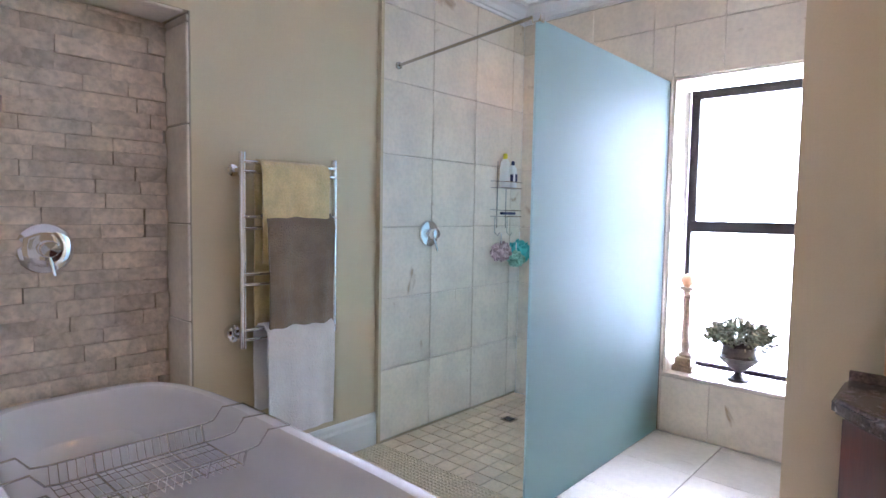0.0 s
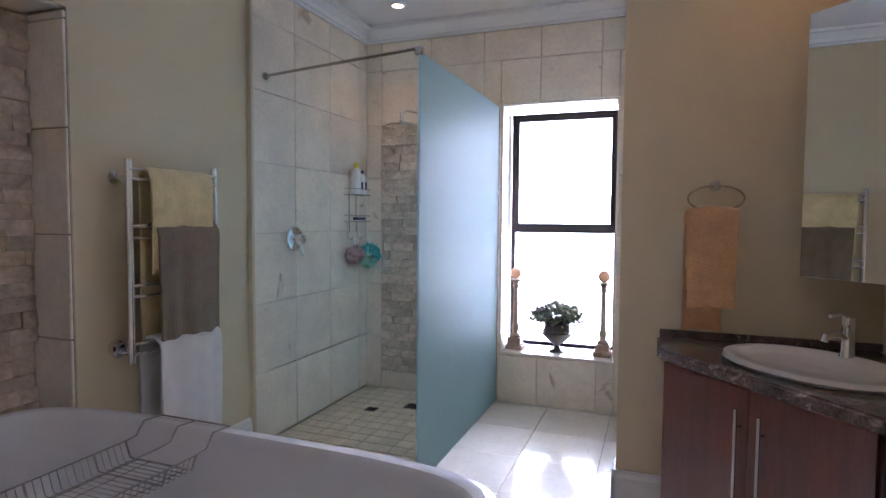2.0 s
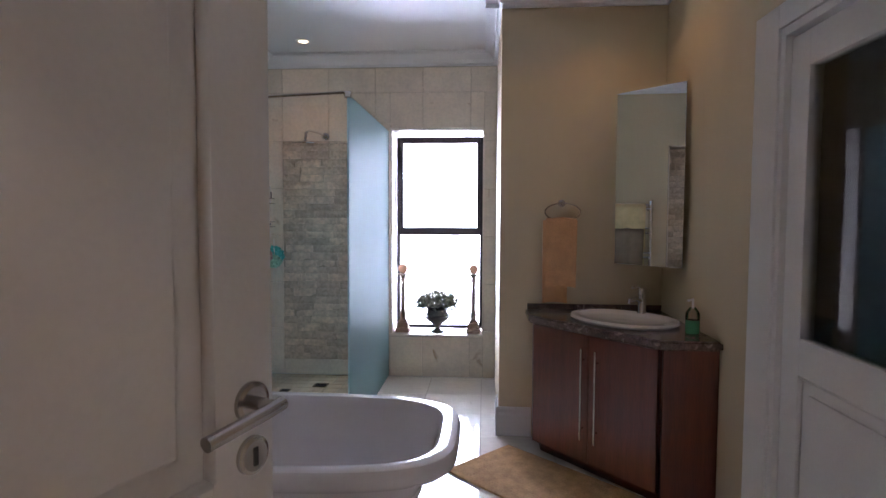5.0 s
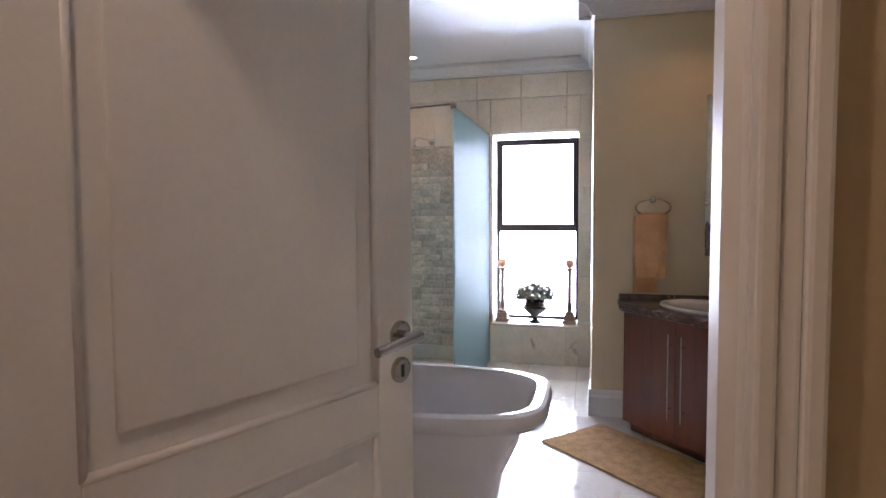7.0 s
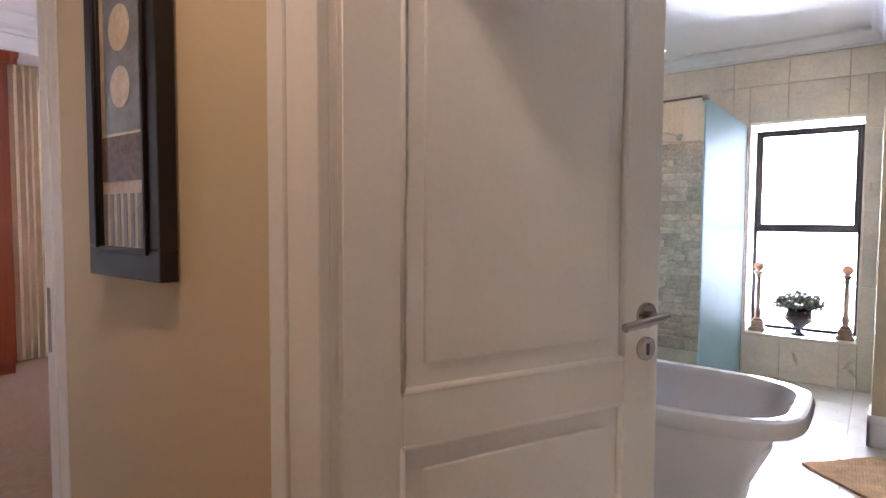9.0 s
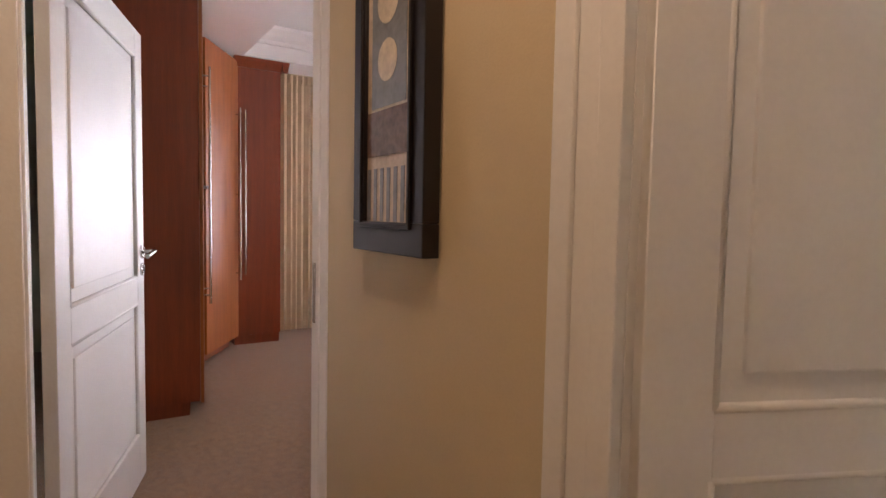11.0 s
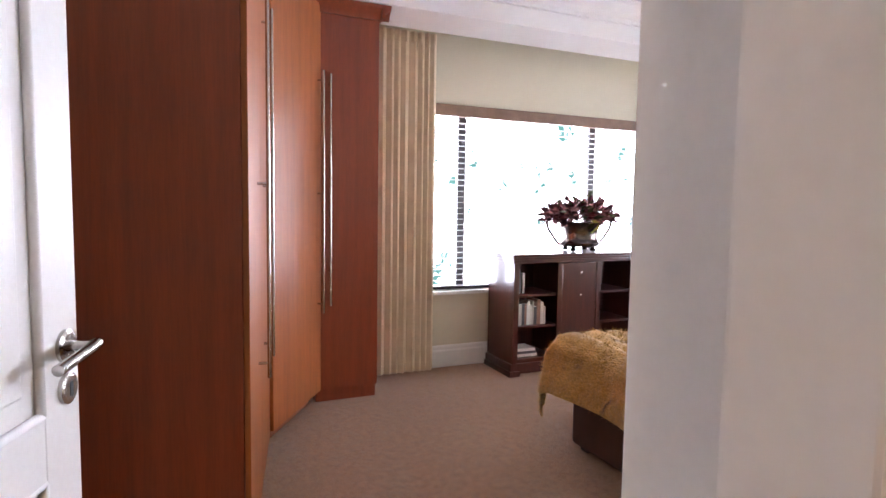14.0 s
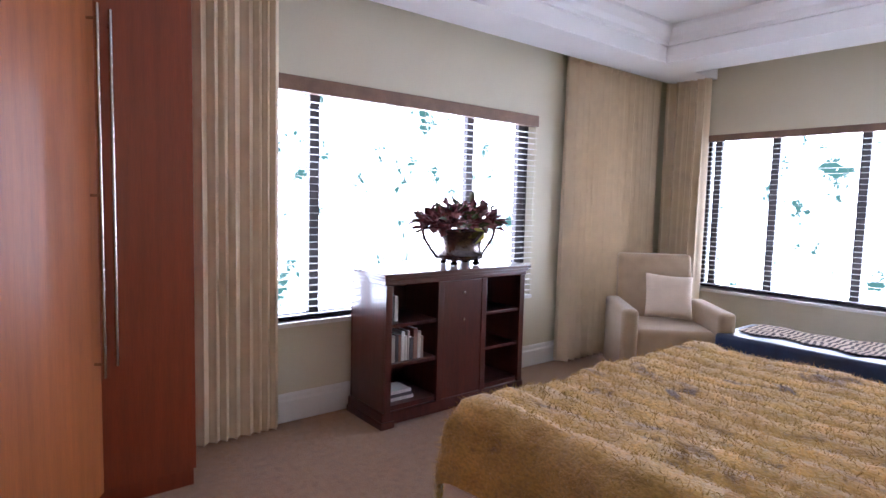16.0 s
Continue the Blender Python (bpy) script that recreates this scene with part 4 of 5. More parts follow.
def panel_door(name, m, w, h, panels, label, side, glass=None, lz=1.064):
    """A panelled leaf: hinge at x=0, width along x, visible face at y=0 towards side."""
    d = thing(name, m, label, "door")
    t = 0.04
    y0, y1 = (0.0, t) if side < 0 else (-t, 0.0)
    st = 0.115
    rows = [((0, y0, 0), (st, y1, h)), ((w - st, y0, 0), (w, y1, h))]
    zs = [0.0] + [z for p in panels for z in p] + [h]
    for a, b in zip(zs[::2], zs[1::2]):
        rows.append(((st, y0, a), (w - st, y1, b)))
    part("frame", boxes(*rows, bevel=0.002, seg=1), WHITE, d)
    for k, (a, b) in enumerate(panels):
        if glass == k:
            p = part("pane", boxes(((st, (y0 + y1) / 2 - 0.003, a), (w - st, (y0 + y1) / 2 + 0.003, b))), GLASS, d)
            continue
        part("panel", boxes(((st, y0 + 0.014, a), (w - st, y1 - 0.014, b)), ((st + 0.05, y0 + 0.006, a + 0.05), (w - st - 0.05, y1 - 0.006, b - 0.05)), bevel=0.005), WHITE, d)
        s = bmesh.new()
        for yy, sg in ((y0, 1), (y1, -1)):
            for (p, q) in (((st, a), (w - st, a)), ((st, b), (w - st, b)), ((st, a), (st, b)), ((w - st, a), (w - st, b))):
                tube(s, [(p[0], yy + sg * 0.007, p[1]), (q[0], yy + sg * 0.007, q[1])], 0.009, 8)
        part("bead", s, WHITE, d)
    hx = w - 0.046
    for sg, yy in ((-1, y0), (1, y1)):
        hd = bmesh.new()
        lathe(hd, [(0.031, 0), (0.031, sg * 0.007), (0.024, sg * 0.010), (0.0, sg * 0.010)], 28, (hx, yy, lz), "y")
        rose = part("rose", hd, STEEL, d)
        tb = tube(bmesh.new(), [(hx, yy, lz), (hx, yy + sg * 0.05, lz)], 0.010, 12)
        tube(tb, [(hx + 0.012, yy + sg * 0.052, lz + 0.003), (hx - 0.02, yy + sg * 0.055, lz), (hx - 0.125, yy + sg * 0.053, lz - 0.012)], 0.0105, 12)
        part("lever", tb, STEEL, d)
        es = bmesh.new()
        lathe(es, [(0.029, 0), (0.029, sg * 0.007), (0.023, sg * 0.010), (0.0, sg * 0.010)], 28, (hx, yy, lz - 0.08), "y")
        esc = part("escutcheon", es, STEEL, d)
        part("keyhole", boxes(((hx - 0.004, min(yy + sg * 0.0102, yy + sg * 0.0112), lz - 0.095), (hx + 0.004, max(yy + sg * 0.0102, yy + sg * 0.0112), lz - 0.067))), BLACKP, esc)
    return d


PAN = [(0.22, 0.86), (0.966, 1.90)]
panel_door("door_1", pose(-1.546, -1.757, 0.008, 0, 0, 66.6), 0.805, 2.02, PAN, "white panelled door standing open, steel lever handle", -1)
panel_door("door_2", pose(-3.00, -2.53, 0.008, 0, 0, 163.2), 1.045, 2.02, [(0.22, 0.815), (0.935, 1.90)], "white panelled door standing open, steel lever handle", 1, lz=1.045)
gd = panel_door("door_3", pose(0.225, DY1 - 0.025, 0.008, 0, 0, -90), 0.93, 1.98, [(0.2, 0.80), (0.93, 1.86)], "white half-glazed door, closed", 1, glass=1)
for z in (1.78, 0.25):
    bm = tube(bmesh.new(), [(0.0, 0.012, z - 0.05), (0.0, 0.012, z + 0.05)], 0.008, 10)
    for q in (-0.035, 0.0):
        bmx = boxes(((q, 0.001, z - 0.05), (q + 0.034, 0.005, z + 0.05)))
        me = bpy.data.meshes.new("tmp")
        bmx.to_mesh(me)
        bmx.free()
        bm.from_mesh(me)
        bpy.data.meshes.remove(me)
    part("hinge", bm, STEEL, gd, "worn steel hinge")
# blind in the side room's window
sbld = thing("window_blind", pose(2.15, 3.05, 0.98), "slatted blind in the side room's window", "blind")
for i in range(18):
    part("slat", boxes(((-0.74, -0.02, 0.02 + i * 0.041), (0.74, 0.02, 0.023 + i * 0.041))), WHITE, sbld)

# ---- hall picture ----
pic = thing("picture", pose(-2.444, -1.768, 1.153), "dark framed still life of a bowl and stripes", "picture")
PW_, PH = 0.370, 0.92
for lo, hi, s in (((0, 0), (PW_, 0.075), 0), ((0, PH - 0.075), (PW_, PH), 0), ((0, 0.075), (0.065, PH - 0.075), 1), ((PW_ - 0.065, 0.075), (PW_, PH - 0.075), 1)):
    pf = part("frame", boxes(((lo[0], -0.045, lo[1]), (hi[0], -0.002, hi[1])), bevel=0.004), FRAME_W, pic)
part("frame_lip", boxes(((0.055, -0.053, 0.060), (PW_ - 0.055, -0.045, 0.072)), ((0.055, -0.053, PH - 0.072), (PW_ - 0.055, -0.045, PH - 0.060)),
     ((0.05, -0.053, 0.06), (0.062, -0.045, PH - 0.06)), ((PW_ - 0.062, -0.053, 0.06), (PW_ - 0.05, -0.045, PH - 0.06)), bevel=0.003), FRAME_W, pic)
P_TAN = mat("print_tan", (0.52, 0.43, 0.33), 0.6, coat=0.5, vary=0.15, scale=20)
P_BRN = mat("print_brown", (0.13, 0.075, 0.05), 0.6, coat=0.5, vary=0.3, scale=30)
P_BLU = mat("print_slate", (0.20, 0.22, 0.25), 0.6, coat=0.5, vary=0.15, scale=20)
P_CRM = mat("print_cream", (0.62, 0.54, 0.42), 0.6, coat=0.5, vary=0.15, scale=20)
part("print", boxes(((0.065, -0.012, 0.075), (PW_ - 0.065, -0.010, PH - 0.075))), P_TAN, pic)
for i in range(6):
    x = 0.070 + i * 0.036
    part("stripe", boxes(((x, -0.0135, 0.076), (x + 0.018, -0.0125, 0.205))), P_BLU, pic)
part("print_band", boxes(((0.066, -0.0135, 0.235), (PW_ - 0.085, -0.0125, 0.345))), P_BRN, pic)
part("print_field", boxes(((0.09, -0.0135, 0.352), (PW_ - 0.10, -0.0125, 0.84))), P_BLU, pic)
for z, r in ((0.46, 0.05), (0.60, 0.055), (0.74, 0.05)):
    bm = bmesh.new()
    lathe(bm, [(0.0, -0.0145), (r, -0.0145), (r, -0.0138)], 24, (PW_ / 2 - 0.01, 0, z), "y")
    part("print_shape", bm, P_CRM, pic)
for ch in pic.children:
    if ch.name.startswith(("print", "stripe")):
        ch.location.y = -0.022

# ---- bedroom wardrobe ----
WH = 2.60


def bar_handle(parent, x, y, z0, z1, m=None, off=0.04):
    bm = tube(bmesh.new(), [(x, y - off, z0), (x, y - off, z1)], 0.008, 10)
    for z in (z0 + 0.06, (z0 + z1) / 2, z1 - 0.06):
        tube(bm, [(x, y, z), (x, y - off, z)], 0.006, 8)
    return part("handle", bm, STEEL, parent, "long steel bar handle")


A, B = Vector((-5.845, -1.625, 0)), Vector((-6.455, -1.245, 0))
C = Vector((-4.70, -1.815, 0))
war = thing("wardrobe", pose(0, 0, 0), "tall cherry veneered wardrobe with long bar handles", "wardrobe", "fitted wardrobes")
part("body", prism(bmesh.new(), [(-4.70, -2.34), (-4.70, -1.838), (-5.845, -1.648), (-5.845, -2.34)], 0.085, WH), CHERRY, war)
part("plinth", prism(bmesh.new(), [(-4.72, -2.34), (-4.72, -1.895), (-5.845, -1.70), (-5.845, -2.34)], 0.0, 0.085), CHERRY, war)
fu = (A - C).normalized()
mw = Matrix.Translation(C) @ pose(0, 0, 0, 0, 0, math.degrees(math.atan2(fu.y, fu.x)))
fl_ = (A - C).length
for i, hx in enumerate((0.38, 0.72)):
    d = part("door", boxes(((0.002 + i * fl_ / 2, 0.0, 0.07), ((i + 1) * fl_ / 2 - 0.002, 0.020, WH - 0.02)), bevel=0.002), CHERRY_LIT, war, m=mw)
    bm = tube(bmesh.new(), [(hx, -0.042, 0.62), (hx, -0.042, 2.18)], 0.008, 10)
    for z in (0.68, 1.40, 2.12):
        tube(bm, [(hx, 0.0, z), (hx, -0.042, z)], 0.006, 8)
    part("handle", bm, STEEL, d, "long steel bar handle")
cw = thing("wardrobe", pose(0, 0, 0), "cherry veneered corner wardrobe with a slanted door", "wardrobe", "fitted wardrobes")
part("body", prism(bmesh.new(), [(-5.848, -1.65), (-6.455, -1.272), (-6.965, -1.265), (-6.965, -2.30), (-5.848, -2.30)], 0.09, WH), CHERRY, cw)
part("plinth", prism(bmesh.new(), [(-5.85, -1.69), (-6.46, -1.31), (-6.965, -1.30), (-6.965, -2.3), (-5.85, -2.3)], 0.0, 0.09), CHERRY, cw)
u = (B - A).normalized()
m0 = Matrix.Translation(A) @ pose(0, 0, 0, 0, 0, math.degrees(math.atan2(u.y, u.x)))
wl = (B - A).length
d = part("door", boxes(((0.003, -0.020, 0.09), (wl - 0.004, 0.0, WH - 0.02)), bevel=0.002), CHERRY_LIT, cw, m=m0)
bar_handle(d, wl - 0.06, -0.02, 0.62, 2.16)
nw = thing("wardrobe", pose(0, 0, 0), "narrow cherry veneered wardrobe beside the curtain", "wardrobe", "fitted wardrobes")
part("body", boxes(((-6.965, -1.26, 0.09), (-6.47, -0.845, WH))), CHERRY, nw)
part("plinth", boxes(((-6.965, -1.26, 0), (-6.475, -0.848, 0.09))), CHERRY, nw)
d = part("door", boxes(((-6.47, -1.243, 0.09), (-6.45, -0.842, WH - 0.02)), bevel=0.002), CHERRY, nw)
bm = tube(bmesh.new(), [(-6.40, -1.175, 0.66), (-6.40, -1.175, 2.15)], 0.008, 10)
for z in (0.70, 1.40, 2.09):
    tube(bm, [(-6.45, -1.175, z), (-6.40, -1.175, z)], 0.006, 8)
part("handle", bm, STEEL, d, "long steel bar handle")
KP = [(0, 0), (0.02, 0), (0.025, 0.03), (0.06, 0.06), (0.065, 0.085), (0, 0.085)]
bm = bmesh.new()
moulding(bm, KP, (-6.45, -1.27, WH - 0.065), (-6.45, -0.78, WH - 0.065), (1, 0, 0))
moulding(bm, KP, (-6.97, -0.842, WH - 0.065), (-6.385, -0.842, WH - 0.065), (0, 1, 0))
part("cornice", bm, CHERRY, nw)

# ---- windows and blinds of the bedroom ----
wb = thing("window_2", pose(-7.10, -0.30, 0.63), "wide dark framed window, daylight glare outside", "window")
wb["kind"] = "structure"
WL, WHH = 2.33, 1.47
part("window_frame", boxes(((0, 0, 0), (0.05, 0.035, WHH)), ((0, WL - 0.035, 0), (0.05, WL, WHH)), ((0, 0.035, 0), (0.05, WL - 0.035, 0.035)), ((0, 0.035, WHH - 0.035), (0.05, WL - 0.035, WHH)), bevel=0.003), DARKFR, wb)
for y in (0.36, 1.68, 2.25):
    part("mullion", boxes(((0, y - 0.035, 0.035), (0.05, y + 0.035, WHH - 0.035)), bevel=0.003), DARKFR, wb)
part("window_sill", boxes(((0.03, -0.02, -0.03), (0.16, WL, 0.0)), bevel=0.004), WHITE, wb)
wc = thing("window_3", pose(-6.47, 3.99, 0.63), "wide dark framed window, daylight glare outside", "window")
wc["kind"] = "structure"
part("window_frame", boxes(((0, 0, 0), (0.035, 0.05, WHH)), ((2.435, 0, 0), (2.47, 0.05, WHH)), ((0.035, 0, 0), (2.435, 0.05, 0.035)), ((0.035, 0, WHH - 0.035), (2.435, 0.05, WHH)), bevel=0.003), DARKFR, wc)
for x in (0.10, 0.62, 1.30, 1.95):
    part("mullion", boxes(((x - 0.035, 0, 0.035), (x + 0.035, 0.05, WHH - 0.035)), bevel=0.003), DARKFR, wc)
part("window_sill", boxes(((0, -0.16, -0.03), (2.47, 0.02, 0.0)), bevel=0.004), WHITE, wc)


def blind(m, length, label, tapes):
    b = thing("window_blind", m, label, "blind", "wooden slat blinds")
    part("valance", boxes(((0, -0.06, 1.40), (length, 0.0, 1.49)), bevel=0.004), BLIND, b)
    me = mesh_of("slat", boxes(((0.0, -0.045, 0), (length, -0.005, 0.003))), WHITE, False)
    for i in range(30):
        share("slat", me, b, pose(0, 0, 0.03 + i * 0.0455))
    for t in tapes:
        part("cord", tube(bmesh.new(), [(t, -0.047, 0.03), (t, -0.047, 1.42)], 0.0015, 5), WHITE, b)
    return b


blind(pose(-6.985, -0.25, 0.64, 0, 0, 90), 2.27, "open wooden slat blind with a brown valance", (0.3, 1.1, 2.0))
blind(pose(-6.45, 3.92, 0.64, 0, 0, 0), 2.43, "open wooden slat blind with a brown valance", (0.3, 1.2, 2.1))

# ---- curtains ----


def curtain(m, w, h, folds, depth, label, seed):
    c = thing("curtain", m, label, "curtain", "curtains")

    def f(u, v):
        ph = u * folds * math.tau + 1.1 * math.sin(u * 5 + seed) + 0.9 * math.sin(u * 13 + 2 * seed) + 0.25 * noise.noise((u * 6, v * 1.2, seed))
        a = depth * (0.75 + 0.25 * v + 0.3 * noise.noise((u * 3, seed, v)))
        return Vector((u * w + 0.012 * math.sin(ph * 2), a * math.sin(ph), h * (1 - v) + 0.012))
    part("cloth", sheet(bmesh.new(), f, int(folds * 12), 24, 0.004), CURTAIN, c, smooth=80)
    part("heading", sheet(bmesh.new(), lambda u, v: Vector((u * w, depth * 0.7 * math.sin(u * folds * math.tau + 0.5 * math.sin(u * 5 + seed)) - 0.006, h - 0.07 + v * 0.08)), int(folds * 12), 2, 0.004), CURTAIN, c, smooth=80)
    return c


curtain(pose(-6.88, -0.72, 0, 0, 0, 90), 0.46, 2.62, 8, 0.032, "cream curtain gathered in tight folds, floor length", 1.0)
curtain(pose(-6.88, 2.33, 0, 0, 0, 90), 1.38, 2.68, 15, 0.060, "cream curtain hanging in folds in the corner", 2.0)
curtain(pose(-6.82, 3.76, 0, 0, 0, 0), 0.43, 2.68, 6, 0.046, "cream curtain hanging in folds in the corner", 3.0)

# ---- bookcase ----
bk = thing("bookcase", pose(-6.50, 0.235, 0), "dark mahogany bookcase with open side bays", "bookcase")
BWD, BD, BH = 1.26, 0.42, 0.962
part("back", boxes(((-BD, 0.03, 0.10), (-BD + 0.02, BWD - 0.03, BH - 0.05)), bevel=0.002, seg=1), MAHOG, bk)
for y0, y1 in ((0.03, 0.055), (BWD - 0.055, BWD - 0.03)):
    part("side", boxes(((-BD + 0.02, y0, 0.10), (-0.02, y1, BH - 0.05)), bevel=0.002, seg=1), MAHOG, bk)
for y0, y1 in ((0.452, 0.47), (0.815, 0.833)):
    part("divider", boxes(((-BD + 0.02, y0, 0.10), (-0.02, y1, BH - 0.05)), bevel=0.002, seg=1), MAHOG, bk)
for y0, y1 in ((0.055, 0.452), (0.833, BWD - 0.055)):
    part("bottom", boxes(((-BD + 0.02, y0, 0.10), (-0.02, y1, 0.13)), bevel=0.002, seg=1), MAHOG, bk)
part("top", boxes(((-BD - 0.005, 0.0, BH - 0.025), (0.03, BWD, BH)), ((-BD, 0.012, BH - 0.045), (0.018, BWD - 0.012, BH - 0.025)), ((-BD, 0.022, BH - 0.075), (0.004, BWD - 0.022, BH - 0.045)), bevel=0.006), MAHOG, bk)
part("plinth", boxes(((-BD, 0.012, 0.02), (0.0, BWD - 0.012, 0.10)), ((-BD, 0.0, 0), (0.012, 0.10, 0.045)), ((-BD, BWD - 0.10, 0), (0.012, BWD, 0.045)), bevel=0.008), MAHOG, bk)
for y0, y1 in ((0.03, 0.075), (0.43, 0.475), (0.81, 0.855), (BWD - 0.075, BWD - 0.03)):
    part("stile", boxes(((-0.02, y0, 0.10), (0.0, y1, BH - 0.075)), bevel=0.003), MAHOG, bk)
dw = part("centre_panel", boxes(((-0.02, 0.478, 0.105), (-0.004, 0.807, BH - 0.078)), bevel=0.003), MAHOG, bk)
for z in (0.80, 0.62):
    bm = bmesh.new()
    lathe(bm, [(0.006, -0.004), (0.005, 0.008), (0.009, 0.013), (0.0, 0.018)], 12, (0, 0.643, z), "x")
    part("knob", bm, STEEL, dw)
for y0, y1 in ((0.055, 0.452), (0.833, BWD - 0.055)):
    for z in (0.37, 0.62):
        part("shelf", boxes(((-BD + 0.02, y0, z), (-0.025, y1, z + 0.02)), bevel=0.002), MAHOG, bk)
random.seed(11)
BOOKC = [mat("cover", c, 0.5, vary=0.1) for c in ((0.62, 0.58, 0.54), (0.45, 0.40, 0.36), (0.08, 0.07, 0.08), (0.30, 0.16, 0.12), (0.70, 0.68, 0.66))]
y = 0.27
for i in range(11):
    t_, h_ = random.uniform(0.015, 0.032), random.uniform(0.14, 0.20)
    b = thing("book", pose(-6.56, y + 0.05, 0.39), "upright book on the bookcase shelf", "book", "books on the shelf")
    part("cover", boxes(((-0.13, 0, 0), (0.0, t_, h_)), bevel=0.002, seg=1), BOOKC[i % 5], b)
    part("pages", boxes(((-0.128, 0.003, h_), (-0.004, t_ - 0.003, h_ + 0.001))), PW, b)
    y += t_ + 0.002
for k, (yy, zz, c) in enumerate(((0.325, 0.64, 4), (0.36, 0.64, 2), (0.395, 0.64, 0))):
    b = thing("book", pose(-6.60, yy, zz), "upright book on the upper shelf", "book", "books on the shelf")
    part("cover", boxes(((-0.13, 0, 0), (0.0, 0.025, 0.20 - 0.02 * k)), bevel=0.002, seg=1), BOOKC[c], b)
for k in range(3):
    b = thing("book", pose(-6.58, 0.33 + 0.01 * k, 0.13 + 0.022 * k), "book lying flat on the lowest shelf", "book", "books lying flat")
    part("cover", boxes(((-0.16, 0, 0), (0.0, 0.21 - 0.02 * k, 0.021)), bevel=0.002, seg=1), BOOKC[(k * 2) % 5], b)
jar = thing("ornament", pose(-6.60, 1.13, 0.391), "small pale ornament on the shelf", "ornament")
bm = bmesh.new()
lathe(bm, [(0.018, 0), (0.022, 0.01), (0.02, 0.03), (0.0, 0.035)], 14)
part("body", bm, PW, jar)

# vase with flowers
PEW = mat("dark_pewter", (0.16, 0.13, 0.12), 0.22, 1.0, vary=0.3, scale=10)
vs = thing("vase", pose(-6.72, 1.02, BH + 0.001) @ Matrix.Diagonal((1.15, 1.28, 0.92, 1)), "two-handled dark pewter vase with red leaves and flowers", "vase")
bm = bmesh.new()
lathe(bm, [(0.0, 0.04), (0.12, 0.04), (0.135, 0.05), (0.14, 0.075), (0.125, 0.10), (0.12, 0.14), (0.128, 0.20), (0.15, 0.26), (0.142, 0.262), (0.115, 0.20), (0.0, 0.18)], 32)
part("bowl", bm, PEW, vs)
for k in range(4):
    a = k * math.pi / 2 + 0.6
    bm = bmesh.new()
    lathe(bm, [(0.0, 0), (0.018, 0.002), (0.022, 0.015), (0.014, 0.03), (0.02, 0.045)], 12, (0.10 * math.cos(a), 0.10 * math.sin(a), 0))
    part("foot", bm, PEW, vs)
for s in (-1, 1):
    bm = tube(bmesh.new(), [(0, s * q, z) for q, z in ((0.128, 0.07), (0.16, 0.06), (0.20, 0.12), (0.245, 0.20), (0.26, 0.26), (0.24, 0.29), (0.20, 0.275), (0.185, 0.24))], 0.010, 10)
    part("handle", bm, PEW, vs)
RED = mat("dark_red_leaf", (0.17, 0.035, 0.04), 0.55, vary=0.5, scale=25)
PINK = mat("dusty_pink_petal", (0.42, 0.17, 0.17), 0.6, vary=0.35, scale=25)
OLIVE = mat("olive_leaf", (0.10, 0.11, 0.04), 0.5, vary=0.4, scale=25)
YELL = mat("yellow_leaf", (0.62, 0.60, 0.10), 0.5, vary=0.15)
part("leaves", leaf_cluster(240, 0.15, 0.27, 0.15, 0.31, 0.085, 21, 0.55), RED, vs)
part("petals", leaf_cluster(300, 0.15, 0.24, 0.14, 0.31, 0.055, 22, 0.8), PINK, vs)
part("green_leaves", leaf_cluster(70, 0.16, 0.29, 0.20, 0.32, 0.085, 23, 0.45), OLIVE, vs)
bm = leaf_cluster(2, 0.02, 0.02, 0.02, 0.0, 0.11, 5, 0.45)
part("yellow_leaf", bm, YELL, vs, m=pose(0.165, 0.06, 0.26, 60, 0, 20))

# ---- armchair ----
ac = thing("armchair", pose(-6.20, 2.86, 0, 0, 0, 46), "taupe upholstered armchair in the corner", "armchair")


def soft(bm_rows, bev=0.04):
    return boxes(*bm_rows, bevel=bev, seg=4)


part("seat", soft([((-0.30, -0.40, 0.10), (0.30, 0.22, 0.44))], 0.05), CHAIR, ac)
part("apron", soft([((-0.36, -0.36, 0.05), (0.36, 0.30, 0.20))], 0.02), CHAIR, ac)
bm = boxes(((-0.33, 0.0, 0.0), (0.33, 0.13, 0.70)), bevel=0.045, seg=4)
for q in bm.verts:
    q.co.y += 0.20 + 0.20 * q.co.z - 0.03 * math.sin(q.co.z * 4.4)
    q.co.x *= 1 - 0.06 * q.co.z
    q.co.z += 0.28
part("backrest", bm, CHAIR, ac)
for s in (-1, 1):
    part("armrest", soft([((min(s * 0.30, s * 0.43), -0.42, 0.03), (max(s * 0.30, s * 0.43), 0.30, 0.60))], 0.045), CHAIR, ac)


def pillow(name, m, w, h, d, material, label, pw=0.4):
    p = thing(name, m, label, "cushion")

    def f(u, v, sg):
        a, b = 2 * u - 1, 2 * v - 1
        k = max(0, (1 - a ** 4) * (1 - b ** 4)) ** pw
        pin = 1 - 0.06 * (1 - a * a) * abs(b) ** 3
        return Vector((a * w / 2 * (1 - 0.06 * (1 - b * b)), sg * d / 2 * k, b * h / 2 * pin))
    bm = bmesh.new()
    sheet(bm, lambda u, v: f(u, v, 1), 16, 16)
    sheet(bm, lambda u, v: f(u, v, -1), 16, 16)
    bmesh.ops.remove_doubles(bm, verts=bm.verts[:], dist=1e-5)
    part("cover", bm, material, p, smooth=80)
    return p


pillow("scatter_cushion", pose(-6.20, 2.93, 0.645, -20, 4, 46), 0.40, 0.38, 0.12, CUSH, "oat coloured scatter cushion on the armchair")

